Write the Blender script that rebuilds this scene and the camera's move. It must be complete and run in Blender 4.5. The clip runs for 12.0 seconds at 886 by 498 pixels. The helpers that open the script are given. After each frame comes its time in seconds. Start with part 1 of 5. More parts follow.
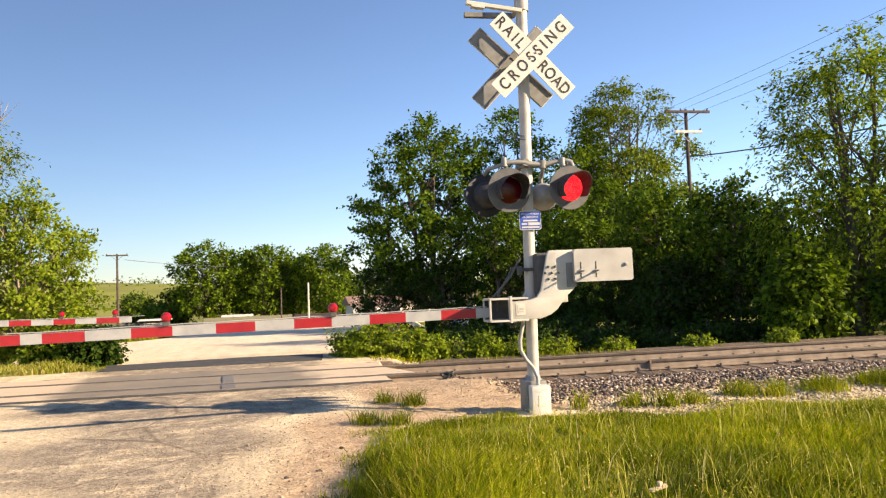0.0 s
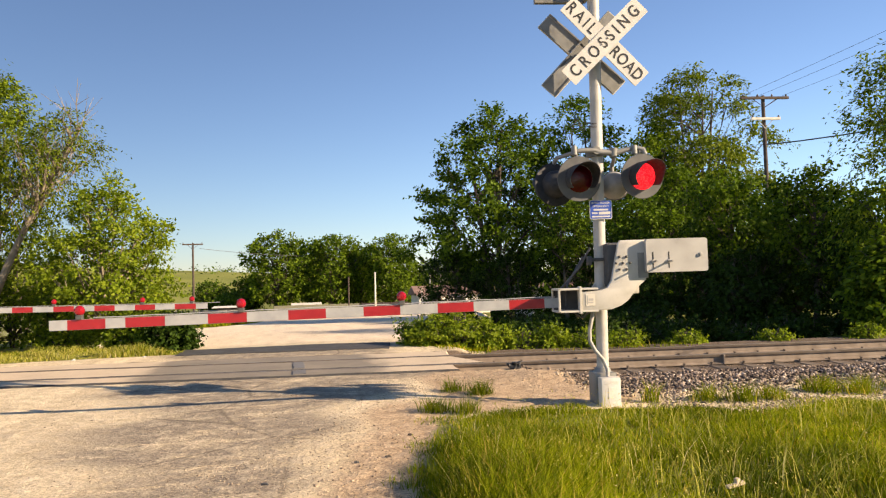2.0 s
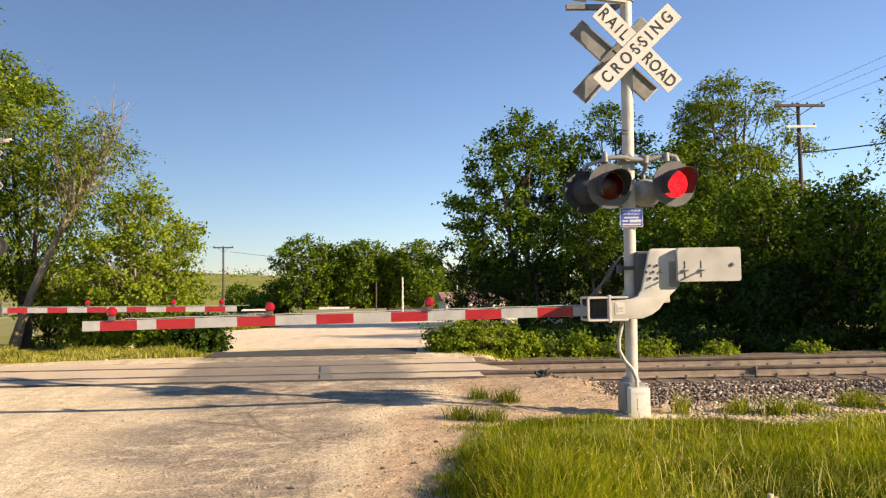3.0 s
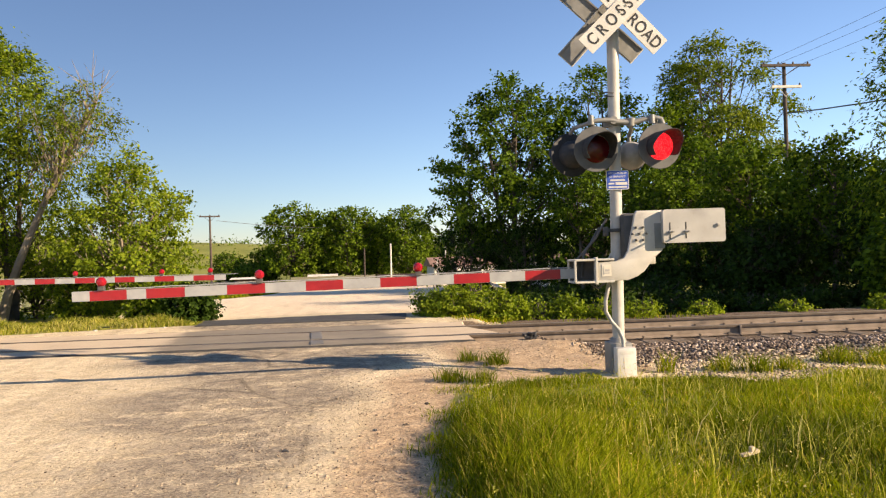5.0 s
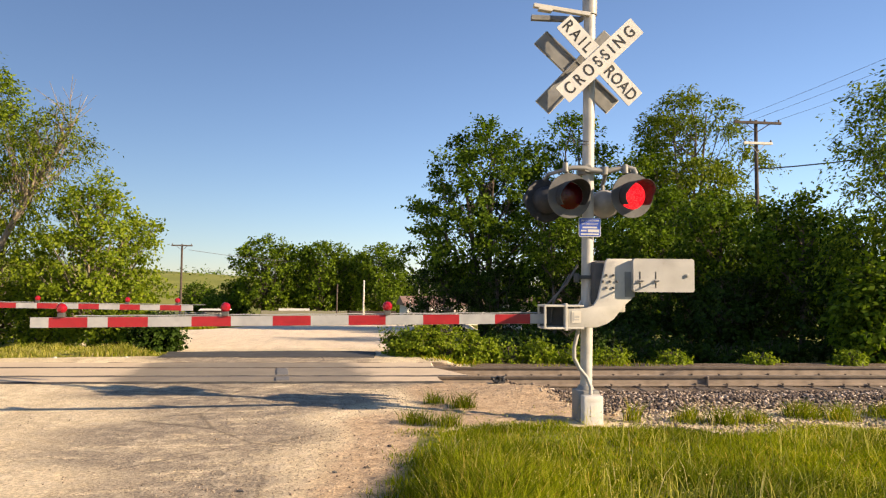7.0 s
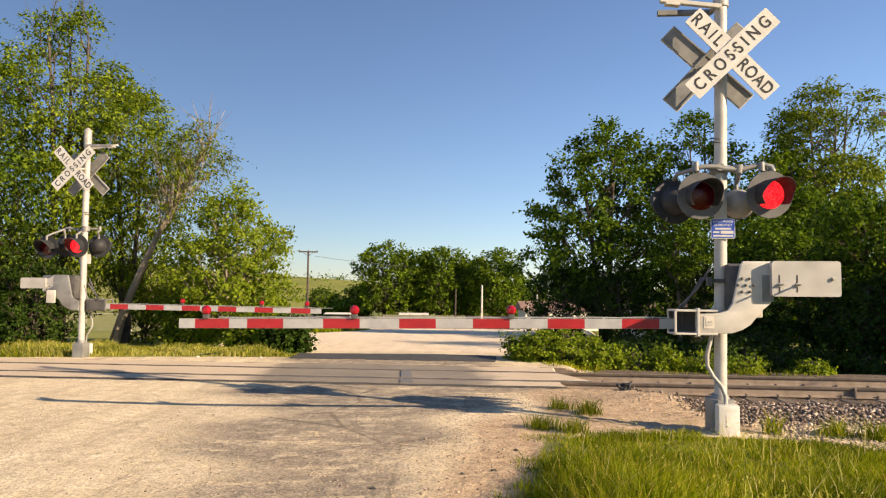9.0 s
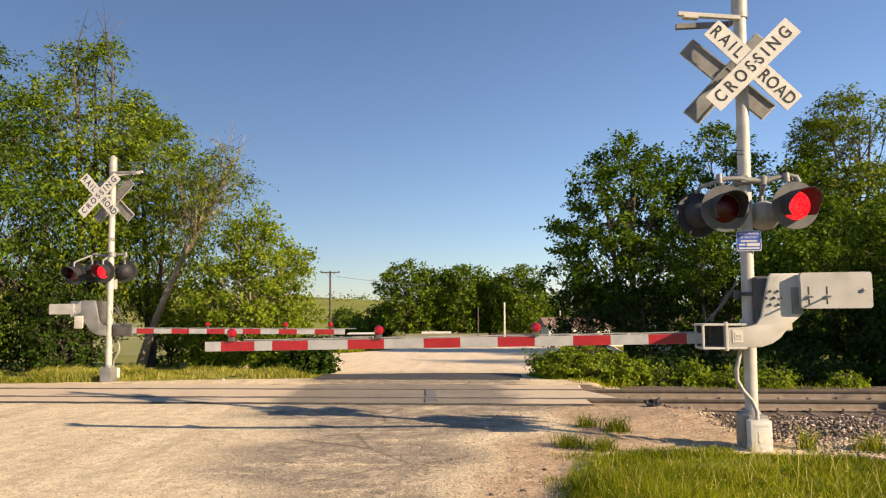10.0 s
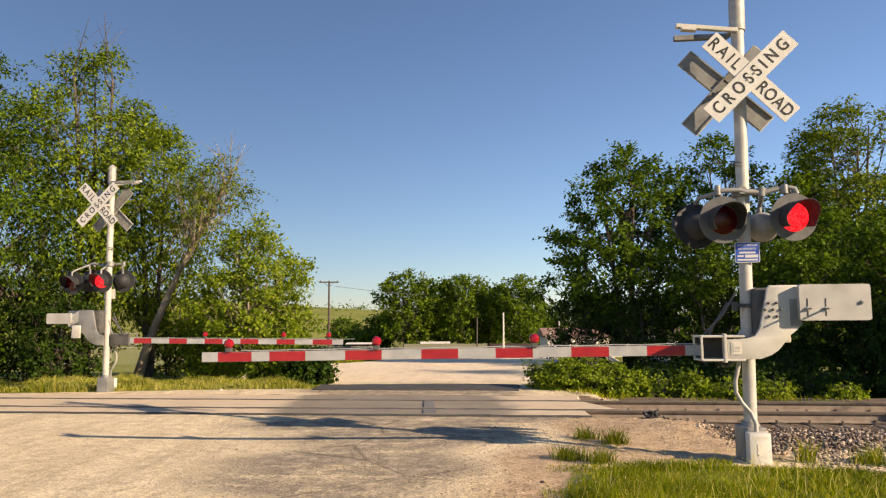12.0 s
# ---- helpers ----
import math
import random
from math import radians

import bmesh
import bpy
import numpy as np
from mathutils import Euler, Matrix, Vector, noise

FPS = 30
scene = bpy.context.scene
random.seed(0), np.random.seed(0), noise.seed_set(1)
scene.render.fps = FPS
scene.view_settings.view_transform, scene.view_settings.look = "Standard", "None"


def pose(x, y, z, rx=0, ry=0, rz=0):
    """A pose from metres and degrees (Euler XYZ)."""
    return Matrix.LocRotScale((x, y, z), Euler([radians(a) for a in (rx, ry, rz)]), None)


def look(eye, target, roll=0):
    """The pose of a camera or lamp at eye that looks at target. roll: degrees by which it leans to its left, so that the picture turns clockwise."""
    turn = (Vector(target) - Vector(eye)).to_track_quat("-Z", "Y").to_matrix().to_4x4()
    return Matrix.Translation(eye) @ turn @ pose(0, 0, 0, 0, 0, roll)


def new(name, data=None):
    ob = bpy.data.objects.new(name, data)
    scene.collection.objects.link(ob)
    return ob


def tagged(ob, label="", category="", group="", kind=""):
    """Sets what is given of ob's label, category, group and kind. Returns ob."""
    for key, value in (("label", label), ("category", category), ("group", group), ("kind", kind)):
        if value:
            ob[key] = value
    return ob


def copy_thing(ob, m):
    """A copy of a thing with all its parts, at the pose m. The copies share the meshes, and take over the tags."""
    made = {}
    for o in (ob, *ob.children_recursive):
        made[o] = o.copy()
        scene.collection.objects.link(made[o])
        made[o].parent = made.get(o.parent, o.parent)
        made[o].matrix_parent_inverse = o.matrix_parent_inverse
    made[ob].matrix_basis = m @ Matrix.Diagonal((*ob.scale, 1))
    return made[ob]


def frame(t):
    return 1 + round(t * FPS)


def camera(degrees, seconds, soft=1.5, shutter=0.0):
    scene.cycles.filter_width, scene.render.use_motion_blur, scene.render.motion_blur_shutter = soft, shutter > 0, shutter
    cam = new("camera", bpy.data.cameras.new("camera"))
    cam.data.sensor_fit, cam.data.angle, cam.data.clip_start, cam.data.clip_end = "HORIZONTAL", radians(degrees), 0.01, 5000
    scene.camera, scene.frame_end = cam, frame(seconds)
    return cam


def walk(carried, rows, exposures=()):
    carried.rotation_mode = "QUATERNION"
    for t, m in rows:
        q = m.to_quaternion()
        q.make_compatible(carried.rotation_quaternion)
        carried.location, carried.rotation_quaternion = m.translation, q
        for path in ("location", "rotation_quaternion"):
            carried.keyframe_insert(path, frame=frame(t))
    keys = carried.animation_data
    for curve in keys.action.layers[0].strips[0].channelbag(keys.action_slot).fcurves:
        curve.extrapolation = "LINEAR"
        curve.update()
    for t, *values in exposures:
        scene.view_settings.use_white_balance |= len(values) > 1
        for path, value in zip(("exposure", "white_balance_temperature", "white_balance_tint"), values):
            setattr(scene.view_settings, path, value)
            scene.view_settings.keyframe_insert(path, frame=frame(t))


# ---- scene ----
FOV = 62.56
PATH = [
    (0.0, pose(0.080, -0.054, 1.463, 92.99, 2.33, -15.05)),
    (0.5, pose(0.071, -0.051, 1.462, 93.33, 1.83, -13.89)),
    (1.0, pose(0.062, -0.046, 1.461, 93.59, 1.56, -12.76)),
    (1.5, pose(0.052, -0.040, 1.456, 93.21, 1.39, -11.95)),
    (2.0, pose(0.051, -0.029, 1.450, 92.43, 1.81, -9.94)),
    (2.5, pose(0.051, -0.021, 1.451, 92.49, 1.37, -8.68)),
    (3.0, pose(0.048, -0.003, 1.454, 92.95, 1.02, -7.80)),
    (3.2, pose(0.044, -0.010, 1.451, 93.60, 1.17, -7.35)),
    (4.8, pose(0.039, -0.040, 1.453, 90.59, 1.81, -8.18)),
    (5.0, pose(0.039, -0.050, 1.447, 90.22, 1.93, -8.73)),
    (5.5, pose(0.064, -0.050, 1.446, 91.25, -0.91, -9.87)),
    (6.0, pose(0.077, -0.036, 1.457, 91.68, -0.27, -10.43)),
    (6.5, pose(0.084, -0.029, 1.462, 93.11, -0.09, -11.01)),
    (6.7, pose(0.085, -0.027, 1.461, 93.25, -0.29, -11.12)),
    (8.3, pose(0.033, -0.016, 1.445, 93.46, -0.27, -4.99)),
    (8.5, pose(0.027, -0.015, 1.447, 93.49, -0.24, -3.61)),
    (9.0, pose(0.008, -0.019, 1.441, 93.61, -0.56, -1.61)),
    (9.5, pose(-0.007, -0.015, 1.450, 94.15, -0.35, -0.14)),
    (10.0, pose(-0.012, -0.012, 1.450, 95.02, 0.54, 0.12)),
    (10.5, pose(-0.010, -0.013, 1.461, 95.79, 0.96, 0.06)),
    (11.0, pose(-0.005, -0.015, 1.460, 96.06, 1.03, 0.48)),
    (11.5, pose(-0.003, -0.005, 1.457, 95.72, 0.22, -0.04)),
    (12.0, pose(-0.000, 0.000, 1.460, 95.80, 0.40, 0.04)),
]

cam = camera(FOV, 12.0, 1.2)
walk(cam, PATH, [(0.0, 1.32, 7150, 20), (0.6, 1.14, 7150, 20), (1.5, 1.08, 7150, 20), (5.5, 1.08, 7150, 20), (6.5, 1.06, 7150, 20), (9.0, 1.0, 7150, 20), (10.0, 0.92, 7150, 20), (12.0, 0.86, 7150, 20)])

# ---- world and sun ----
SUN_EL, SUN_AZ = 22.4, 121.0
world = bpy.data.worlds.new("world")
scene.world = world
world.use_nodes = True
wn = world.node_tree.nodes
sky = wn.new("ShaderNodeTexSky")
sky.sky_type = "NISHITA"
sky.sun_disc = False
sky.sun_elevation, sky.sun_rotation = radians(SUN_EL), radians(-SUN_AZ)
sky.air_density, sky.dust_density, sky.ozone_density = 1.0, 0.12, 5.0
world.node_tree.links.new(sky.outputs[0], wn["Background"].inputs[0])
wn["Background"].inputs[1].default_value = 0.076
sun = new("sun", bpy.data.lights.new("sun", "SUN"))
sun.data.energy, sun.data.angle, sun.data.color = 5.2, radians(0.6), (1.0, 0.855, 0.61)
SUNV = Vector((math.sin(radians(SUN_AZ)) * math.cos(radians(SUN_EL)), math.cos(radians(SUN_AZ)) * math.cos(radians(SUN_EL)), math.sin(radians(SUN_EL))))
sun.matrix_world = look(SUNV * 60, (0, 0, 0))


# ---- materials ----
def material(name):
    m = bpy.data.materials.new(name)
    m.use_nodes = True
    return m, m.node_tree.nodes, m.node_tree.links, m.node_tree.nodes["Principled BSDF"]


def coords(n):
    return n.new("ShaderNodeTexCoord").outputs["Object"]


def noise_node(n, l, vec, scale, detail=4.0, rough=0.55):
    t = n.new("ShaderNodeTexNoise")
    t.inputs["Scale"].default_value, t.inputs["Detail"].default_value, t.inputs["Roughness"].default_value = scale, detail, rough
    l.new(vec, t.inputs["Vector"])
    return t.outputs["Fac"]


def ramp(n, l, fac, stops):
    r = n.new("ShaderNodeValToRGB")
    els = r.color_ramp.elements
    while len(els) < len(stops):
        els.new(0.5)
    for e, (p, c) in zip(els, stops):
        e.position, e.color = p, (*c, 1.0) if len(c) == 3 else c
    l.new(fac, r.inputs[0])
    return r.outputs[0]


def mix(n, l, fac, a, b, mode="MIX"):
    m = n.new("ShaderNodeMix")
    m.data_type, m.blend_type = "RGBA", mode
    for value, slot in ((fac, 0), (a, 6), (b, 7)):
        if isinstance(value, (int, float)):
            m.inputs[slot].default_value = value
        elif isinstance(value, tuple):
            m.inputs[slot].default_value = (*value, 1.0)
        else:
            l.new(value, m.inputs[slot])
    return m.outputs[2]


def bump(n, l, height, strength, distance, bsdf, prior=None):
    b = n.new("ShaderNodeBump")
    b.inputs["Strength"].default_value, b.inputs["Distance"].default_value = strength, distance
    l.new(height, b.inputs["Height"])
    if prior:
        l.new(prior, b.inputs["Normal"])
    l.new(b.outputs[0], bsdf.inputs["Normal"])
    return b.outputs[0]


def worn(name, a, b, scale=6.0, rough=0.6, metal=0.0, grain=80.0, dirt=(0.2, 0.17, 0.13), dirt_amount=0.35, relief=0.002):
    """Two tones in patches, dirt spots and a fine grain."""
    m, n, l, p = material(name)
    v = coords(n)
    base = ramp(n, l, noise_node(n, l, v, scale, 6), [(0.35, a), (0.65, b)])
    spots = ramp(n, l, noise_node(n, l, v, scale * 2.7, 8, 0.7), [(0.56, (0, 0, 0)), (0.74, (dirt_amount,) * 3)])
    l.new(mix(n, l, spots, base, dirt), p.inputs["Base Color"])
    l.new(ramp(n, l, noise_node(n, l, v, scale * 4), [(0.3, (rough * 0.8,) * 3), (0.7, (min(1, rough * 1.2),) * 3)]), p.inputs["Roughness"])
    p.inputs["Metallic"].default_value = metal
    bump(n, l, noise_node(n, l, v, grain, 3), 0.5, relief, p)
    return m


def leafy(name, dark, light, straw=None, gloss=0.55, through_light=0.30, patch=0.6, patch_scale=0.7, tones=((0.55, 0.62, 0.5), (1.25, 1.18, 1.0))):
    m, n, l, p = material(name)
    rnd = n.new("ShaderNodeNewGeometry").outputs["Random Per Island"]
    big = noise_node(n, l, coords(n), patch_scale, 3)
    stops = [(0.0, dark), (0.8, light)]
    if straw:
        stops = [(0.0, dark), (0.55, light), (0.86, light), (0.94, straw)]
    c = ramp(n, l, rnd, stops)
    c = mix(n, l, patch, c, ramp(n, l, big, [(0.34, tones[0]), (0.64, tones[1])]), "MULTIPLY")
    l.new(c, p.inputs["Base Color"])
    p.inputs["Roughness"].default_value = gloss
    p.inputs["Specular IOR Level"].default_value = 0.10
    tr = n.new("ShaderNodeBsdfTranslucent")
    l.new(mix(n, l, 1.0, c, (1.25, 1.35, 0.55), "MULTIPLY"), tr.inputs["Color"])
    ms = n.new("ShaderNodeMixShader")
    ms.inputs[0].default_value = through_light
    l.new(p.outputs[0], ms.inputs[1])
    l.new(tr.outputs[0], ms.inputs[2])
    l.new(ms.outputs[0], n["Material Output"].inputs[0])
    return m


def ground_material():
    """Tan gravel, worn asphalt, turf soil and ballast bed, laid out by the plan's own zones."""
    m, n, l, p = material("ground")
    v = coords(n)
    zone = n.new("ShaderNodeAttribute")
    zone.attribute_name = "zone"
    sep = n.new("ShaderNodeSeparateColor")
    l.new(zone.outputs["Color"], sep.inputs[0])
    fine, mid, big = noise_node(n, l, v, 45, 5, 0.7), noise_node(n, l, v, 5, 6, 0.6), noise_node(n, l, v, 0.55, 5, 0.6)
    vor = n.new("ShaderNodeTexVoronoi")
    vor.inputs["Scale"].default_value = 26
    l.new(v, vor.inputs["Vector"])
    stones = vor.outputs["Distance"]
    gravel = ramp(n, l, mid, [(0.25, (0.56, 0.455, 0.30)), (0.55, (0.75, 0.63, 0.44)), (0.8, (0.84, 0.735, 0.56))])
    gravel = mix(n, l, 0.45, gravel, ramp(n, l, fine, [(0.3, (0.45, 0.42, 0.4)), (0.6, (1.15, 1.15, 1.15))]), "MULTIPLY")
    gravel = mix(n, l, 0.5, gravel, ramp(n, l, big, [(0.3, (0.75, 0.72, 0.68)), (0.7, (1.15, 1.15, 1.12))]), "MULTIPLY")
    turn = n.new("ShaderNodeMapping")
    turn.inputs["Rotation"].default_value = (0, 0, radians(-12))
    turn.inputs["Scale"].default_value = (2.6, 0.28, 1.0)
    l.new(v, turn.inputs["Vector"])
    streak = noise_node(n, l, turn.outputs[0], 1.0, 7, 0.62)
    tracks = ramp(n, l, streak, [(0.34, (0.74, 0.72, 0.70)), (0.52, (1.0, 1.0, 1.0)), (0.7, (1.1, 1.1, 1.1))])
    gravel = mix(n, l, 0.75, gravel, tracks, "MULTIPLY")
    lot_at = n.new("ShaderNodeAttribute")
    lot_at.attribute_name = "lot"
    pale = ramp(n, l, mid, [(0.25, (0.74, 0.60, 0.43)), (0.75, (0.90, 0.76, 0.58))])
    gravel = mix(n, l, lot_at.outputs["Fac"], gravel, mix(n, l, 0.4, pale, tracks, "MULTIPLY"))
    cells = n.new("ShaderNodeTexVoronoi")
    cells.inputs["Scale"].default_value = 55
    l.new(v, cells.inputs["Vector"])
    cell = n.new("ShaderNodeSeparateColor")
    l.new(cells.outputs["Color"], cell.inputs[0])
    speck = ramp(n, l, cell.outputs[0], [(0.0, (0.55, 0.52, 0.5)), (0.35, (0.95, 0.95, 0.95)), (0.8, (1.06, 1.05, 1.03)), (1.0, (1.3, 1.28, 1.24))])
    gravel = mix(n, l, 0.65, gravel, speck, "MULTIPLY")
    asphalt = ramp(n, l, fine, [(0.3, (0.145, 0.121, 0.092)), (0.5, (0.27, 0.225, 0.17)), (0.72, (0.47, 0.39, 0.29))])
    asphalt = mix(n, l, ramp(n, l, mid, [(0.46, (0, 0, 0)), (0.68, (0.8, 0.8, 0.8))]), asphalt, (0.55, 0.455, 0.325))
    asphalt = mix(n, l, ramp(n, l, big, [(0.53, (0, 0, 0)), (0.68, (0.75, 0.75, 0.75))]), asphalt, gravel)
    cross = n.new("ShaderNodeMapping")
    cross.inputs["Rotation"].default_value = (0, 0, radians(8))
    cross.inputs["Scale"].default_value = (0.7, 2.0, 1.0)
    l.new(v, cross.inputs["Vector"])
    sandy = noise_node(n, l, cross.outputs[0], 1.6, 8, 0.68)
    asphalt = mix(n, l, ramp(n, l, sandy, [(0.54, (0, 0, 0)), (0.64, (0.8, 0.8, 0.8))]), asphalt, gravel)
    crack = n.new("ShaderNodeTexVoronoi")
    crack.feature = "DISTANCE_TO_EDGE"
    crack.inputs["Scale"].default_value = 0.55
    wob = mix(n, l, 0.25, v, n.new("ShaderNodeTexNoise").outputs["Color"])
    l.new(wob, crack.inputs["Vector"])
    asphalt = mix(n, l, ramp(n, l, crack.outputs["Distance"], [(0.0, (0.55, 0.55, 0.55)), (0.012, (0, 0, 0))]), asphalt, (0.06, 0.048, 0.036))
    turf = ramp(n, l, mid, [(0.3, (0.10, 0.10, 0.026)), (0.6, (0.19, 0.175, 0.055)), (0.85, (0.33, 0.26, 0.14))])
    wide = noise_node(n, l, v, 0.06, 6, 0.65)
    turf = mix(n, l, 0.75, turf, ramp(n, l, wide, [(0.35, (0.10, 0.13, 0.02)), (0.5, (0.24, 0.25, 0.05)), (0.65, (0.15, 0.18, 0.03))]))
    bed = ramp(n, l, fine, [(0.3, (0.05, 0.036, 0.026)), (0.6, (0.18, 0.135, 0.098)), (0.8, (0.32, 0.25, 0.19))])

    def edge(channel, soft, blur=0.08):
        a = n.new("ShaderNodeMath")
        a.operation = "MULTIPLY_ADD"
        l.new(mid, a.inputs[0])
        a.inputs[1].default_value = soft
        l.new(channel, a.inputs[2])
        return ramp(n, l, a.outputs[0], [(0.5 - blur + soft / 2, (0, 0, 0)), (0.5 + blur + soft / 2, (1, 1, 1))])
    asphalt = mix(n, l, 0.8, asphalt, speck, "MULTIPLY")
    soil_at = n.new("ShaderNodeAttribute")
    soil_at.attribute_name = "soil"
    soil = ramp(n, l, mid, [(0.25, (0.36, 0.25, 0.155)), (0.5, (0.52, 0.385, 0.25)), (0.75, (0.64, 0.495, 0.335))])
    soil = mix(n, l, 0.7, soil, ramp(n, l, fine, [(0.3, (0.45, 0.42, 0.4)), (0.6, (1.15, 1.15, 1.15))]), "MULTIPLY")
    soil = mix(n, l, 0.8, soil, speck, "MULTIPLY")
    gravel = mix(n, l, edge(soil_at.outputs["Fac"], 0.9, 0.25), gravel, soil)
    c = mix(n, l, edge(sep.outputs[1], 0.9, 0.3), gravel, asphalt)
    c = mix(n, l, edge(sep.outputs[0], 0.7), c, turf)
    c = mix(n, l, edge(sep.outputs[2], 0.4), c, bed)
    l.new(c, p.inputs["Base Color"])
    p.inputs["Roughness"].default_value = 0.92
    p.inputs["Specular IOR Level"].default_value = 0.25
    b1 = bump(n, l, stones, 0.25, 0.012, p)
    b2 = bump(n, l, fine, 0.75, 0.02, p, b1)
    bump(n, l, mid, 0.6, 0.06, p, b2)
    return m


def glass_red(name, strength, base=(0.42, 0.006, 0.012)):
    m, n, l, p = material(name)
    v = coords(n)
    vor = n.new("ShaderNodeTexVoronoi")
    vor.inputs["Scale"].default_value = 75
    l.new(v, vor.inputs["Vector"])
    p.inputs["Base Color"].default_value = (*base, 1)
    p.inputs["Roughness"].default_value = 0.18
    if strength:
        l.new(ramp(n, l, vor.outputs["Distance"], [(0.0, (1.0, 0.10, 0.10)), (0.5, (0.85, 0.006, 0.012))]), p.inputs["Emission Color"])
        p.inputs["Emission Strength"].default_value = strength
    bump(n, l, vor.outputs["Distance"], 0.5, 0.004, p)
    return m


def panel_material():
    """Smooth crossing panel: tan at the sides, tyre-grey along the lane."""
    m, n, l, p = material("crossing panel")
    v = coords(n)
    zone = n.new("ShaderNodeAttribute")
    zone.attribute_name = "zone"
    sep = n.new("ShaderNodeSeparateColor")
    l.new(zone.outputs["Color"], sep.inputs[0])
    big, fine = noise_node(n, l, v, 1.1, 9, 0.72), noise_node(n, l, v, 50, 5, 0.7)
    tan = ramp(n, l, big, [(0.3, (0.50, 0.395, 0.275)), (0.7, (0.64, 0.52, 0.375))])
    grey = ramp(n, l, big, [(0.3, (0.18, 0.152, 0.118)), (0.7, (0.29, 0.245, 0.185))])
    add = n.new("ShaderNodeMath")
    add.operation = "MULTIPLY_ADD"
    l.new(big, add.inputs[0])
    add.inputs[1].default_value = 1.1
    l.new(sep.outputs[1], add.inputs[2])
    c = mix(n, l, ramp(n, l, add.outputs[0], [(0.72, (0, 0, 0)), (1.2, (1, 1, 1))]), tan, grey)
    l.new(mix(n, l, 0.5, c, ramp(n, l, fine, [(0.3, (0.6, 0.6, 0.6)), (0.65, (1.15, 1.15, 1.15))]), "MULTIPLY"), p.inputs["Base Color"])
    p.inputs["Roughness"].default_value = 0.85
    bump(n, l, fine, 0.4, 0.006, p)
    return m


PANEL = panel_material()
PATCH = worn("grey patch", (0.11, 0.11, 0.115), (0.17, 0.165, 0.16), 3, 0.9, 0, 60, dirt=(0.35, 0.29, 0.22), dirt_amount=0.4)
# Near-black paving colour for the painted shadow strip past the track.
SHADOW_STRIP = worn("shadow-dark paving", (0.035, 0.034, 0.034), (0.06, 0.058, 0.056), 3, 0.9, 0, 60, dirt=(0.3, 0.25, 0.19), dirt_amount=0.3)
GROUND = ground_material()
ALU = worn("aluminium paint", (0.35, 0.335, 0.30), (0.45, 0.435, 0.395), 5, 0.5, 0.0, 120)
GALV = worn("galvanised", (0.26, 0.25, 0.225), (0.37, 0.355, 0.325), 9, 0.55, 0.15, 60)
CAST = worn("white cast", (0.42, 0.40, 0.35), (0.52, 0.495, 0.44), 4, 0.55, 0.0, 90)
GREY = worn("grey plate", (0.33, 0.32, 0.295), (0.41, 0.40, 0.375), 3, 0.55, 0.1, 140)
DARK = worn("dark cast", (0.05, 0.05, 0.05), (0.09, 0.085, 0.08), 8, 0.6)
DISC = worn("black disc", (0.014, 0.015, 0.017), (0.028, 0.030, 0.033), 6, 0.7, dirt_amount=0.15)
WHITE = worn("white sheeting", (0.50, 0.485, 0.44), (0.58, 0.565, 0.52), 5, 0.4, 0.0, 200, dirt_amount=0.15)
BLACK = worn("black print", (0.012, 0.012, 0.012), (0.02, 0.02, 0.02), 8, 0.5, dirt_amount=0.05)
RED = worn("red sheeting", (0.27, 0.010, 0.014), (0.35, 0.014, 0.018), 7, 0.35, 0.0, 250, dirt_amount=0.12)
SILVER = worn("white stripe sheeting", (0.30, 0.305, 0.30), (0.38, 0.38, 0.37), 7, 0.4, 0.0, 250, dirt_amount=0.15)
BLUE = worn("blue sheeting", (0.02, 0.07, 0.36), (0.03, 0.09, 0.42), 5, 0.4, dirt_amount=0.1)
RUST = worn("rail steel", (0.17, 0.130, 0.097), (0.25, 0.20, 0.155), 6, 0.85, 0.0, 70)
HEADRUST = worn("dark rail head", (0.055, 0.040, 0.030), (0.10, 0.075, 0.055), 6, 0.7, 0.1, 70)
POLISHED = worn("rail head", (0.13, 0.11, 0.09), (0.20, 0.175, 0.15), 5, 0.5, 0.3, 70, dirt_amount=0.2)
TIE = worn("tie wood", (0.10, 0.075, 0.055), (0.19, 0.15, 0.11), 6, 0.9, 0, 40)
BARK = worn("bark", (0.045, 0.035, 0.026), (0.115, 0.09, 0.068), 3, 0.95, 0, 25, relief=0.02)
PALEBARK = worn("pale bark", (0.17, 0.135, 0.10), (0.30, 0.25, 0.185), 3, 0.95, 0, 25, relief=0.02)
POLEWOOD = worn("pole wood", (0.045, 0.033, 0.025), (0.09, 0.066, 0.05), 4, 0.9, 0, 40)
PALEWOOD = worn("pale wood", (0.52, 0.48, 0.40), (0.66, 0.62, 0.54), 4, 0.8, 0, 40)
LENS_ON = glass_red("lit red lens", 0.9)
LENS_OFF = glass_red("dark red lens", 0.0, (0.075, 0.003, 0.006))
LENS_ARM = glass_red("red arm lens", 0.02, (0.26, 0.006, 0.012))
LEAF_A = leafy("broad leaves", (0.013, 0.034, 0.003), (0.118, 0.190, 0.014), through_light=0.36)
LEAF_B = leafy("light leaves", (0.020, 0.048, 0.004), (0.150, 0.222, 0.016), through_light=0.38)
# Darkened leaf copy: the shade under the trees is put into the colour.
LEAF_SHADE = leafy("shade-dark leaves", (0.010, 0.026, 0.003), (0.038, 0.072, 0.008), through_light=0.2)
LEAF_Y = leafy("yellowish leaves", (0.034, 0.068, 0.005), (0.222, 0.292, 0.024), through_light=0.38)
LEAF_O = leafy("olive leaves", (0.034, 0.058, 0.005), (0.185, 0.232, 0.018), through_light=0.38)
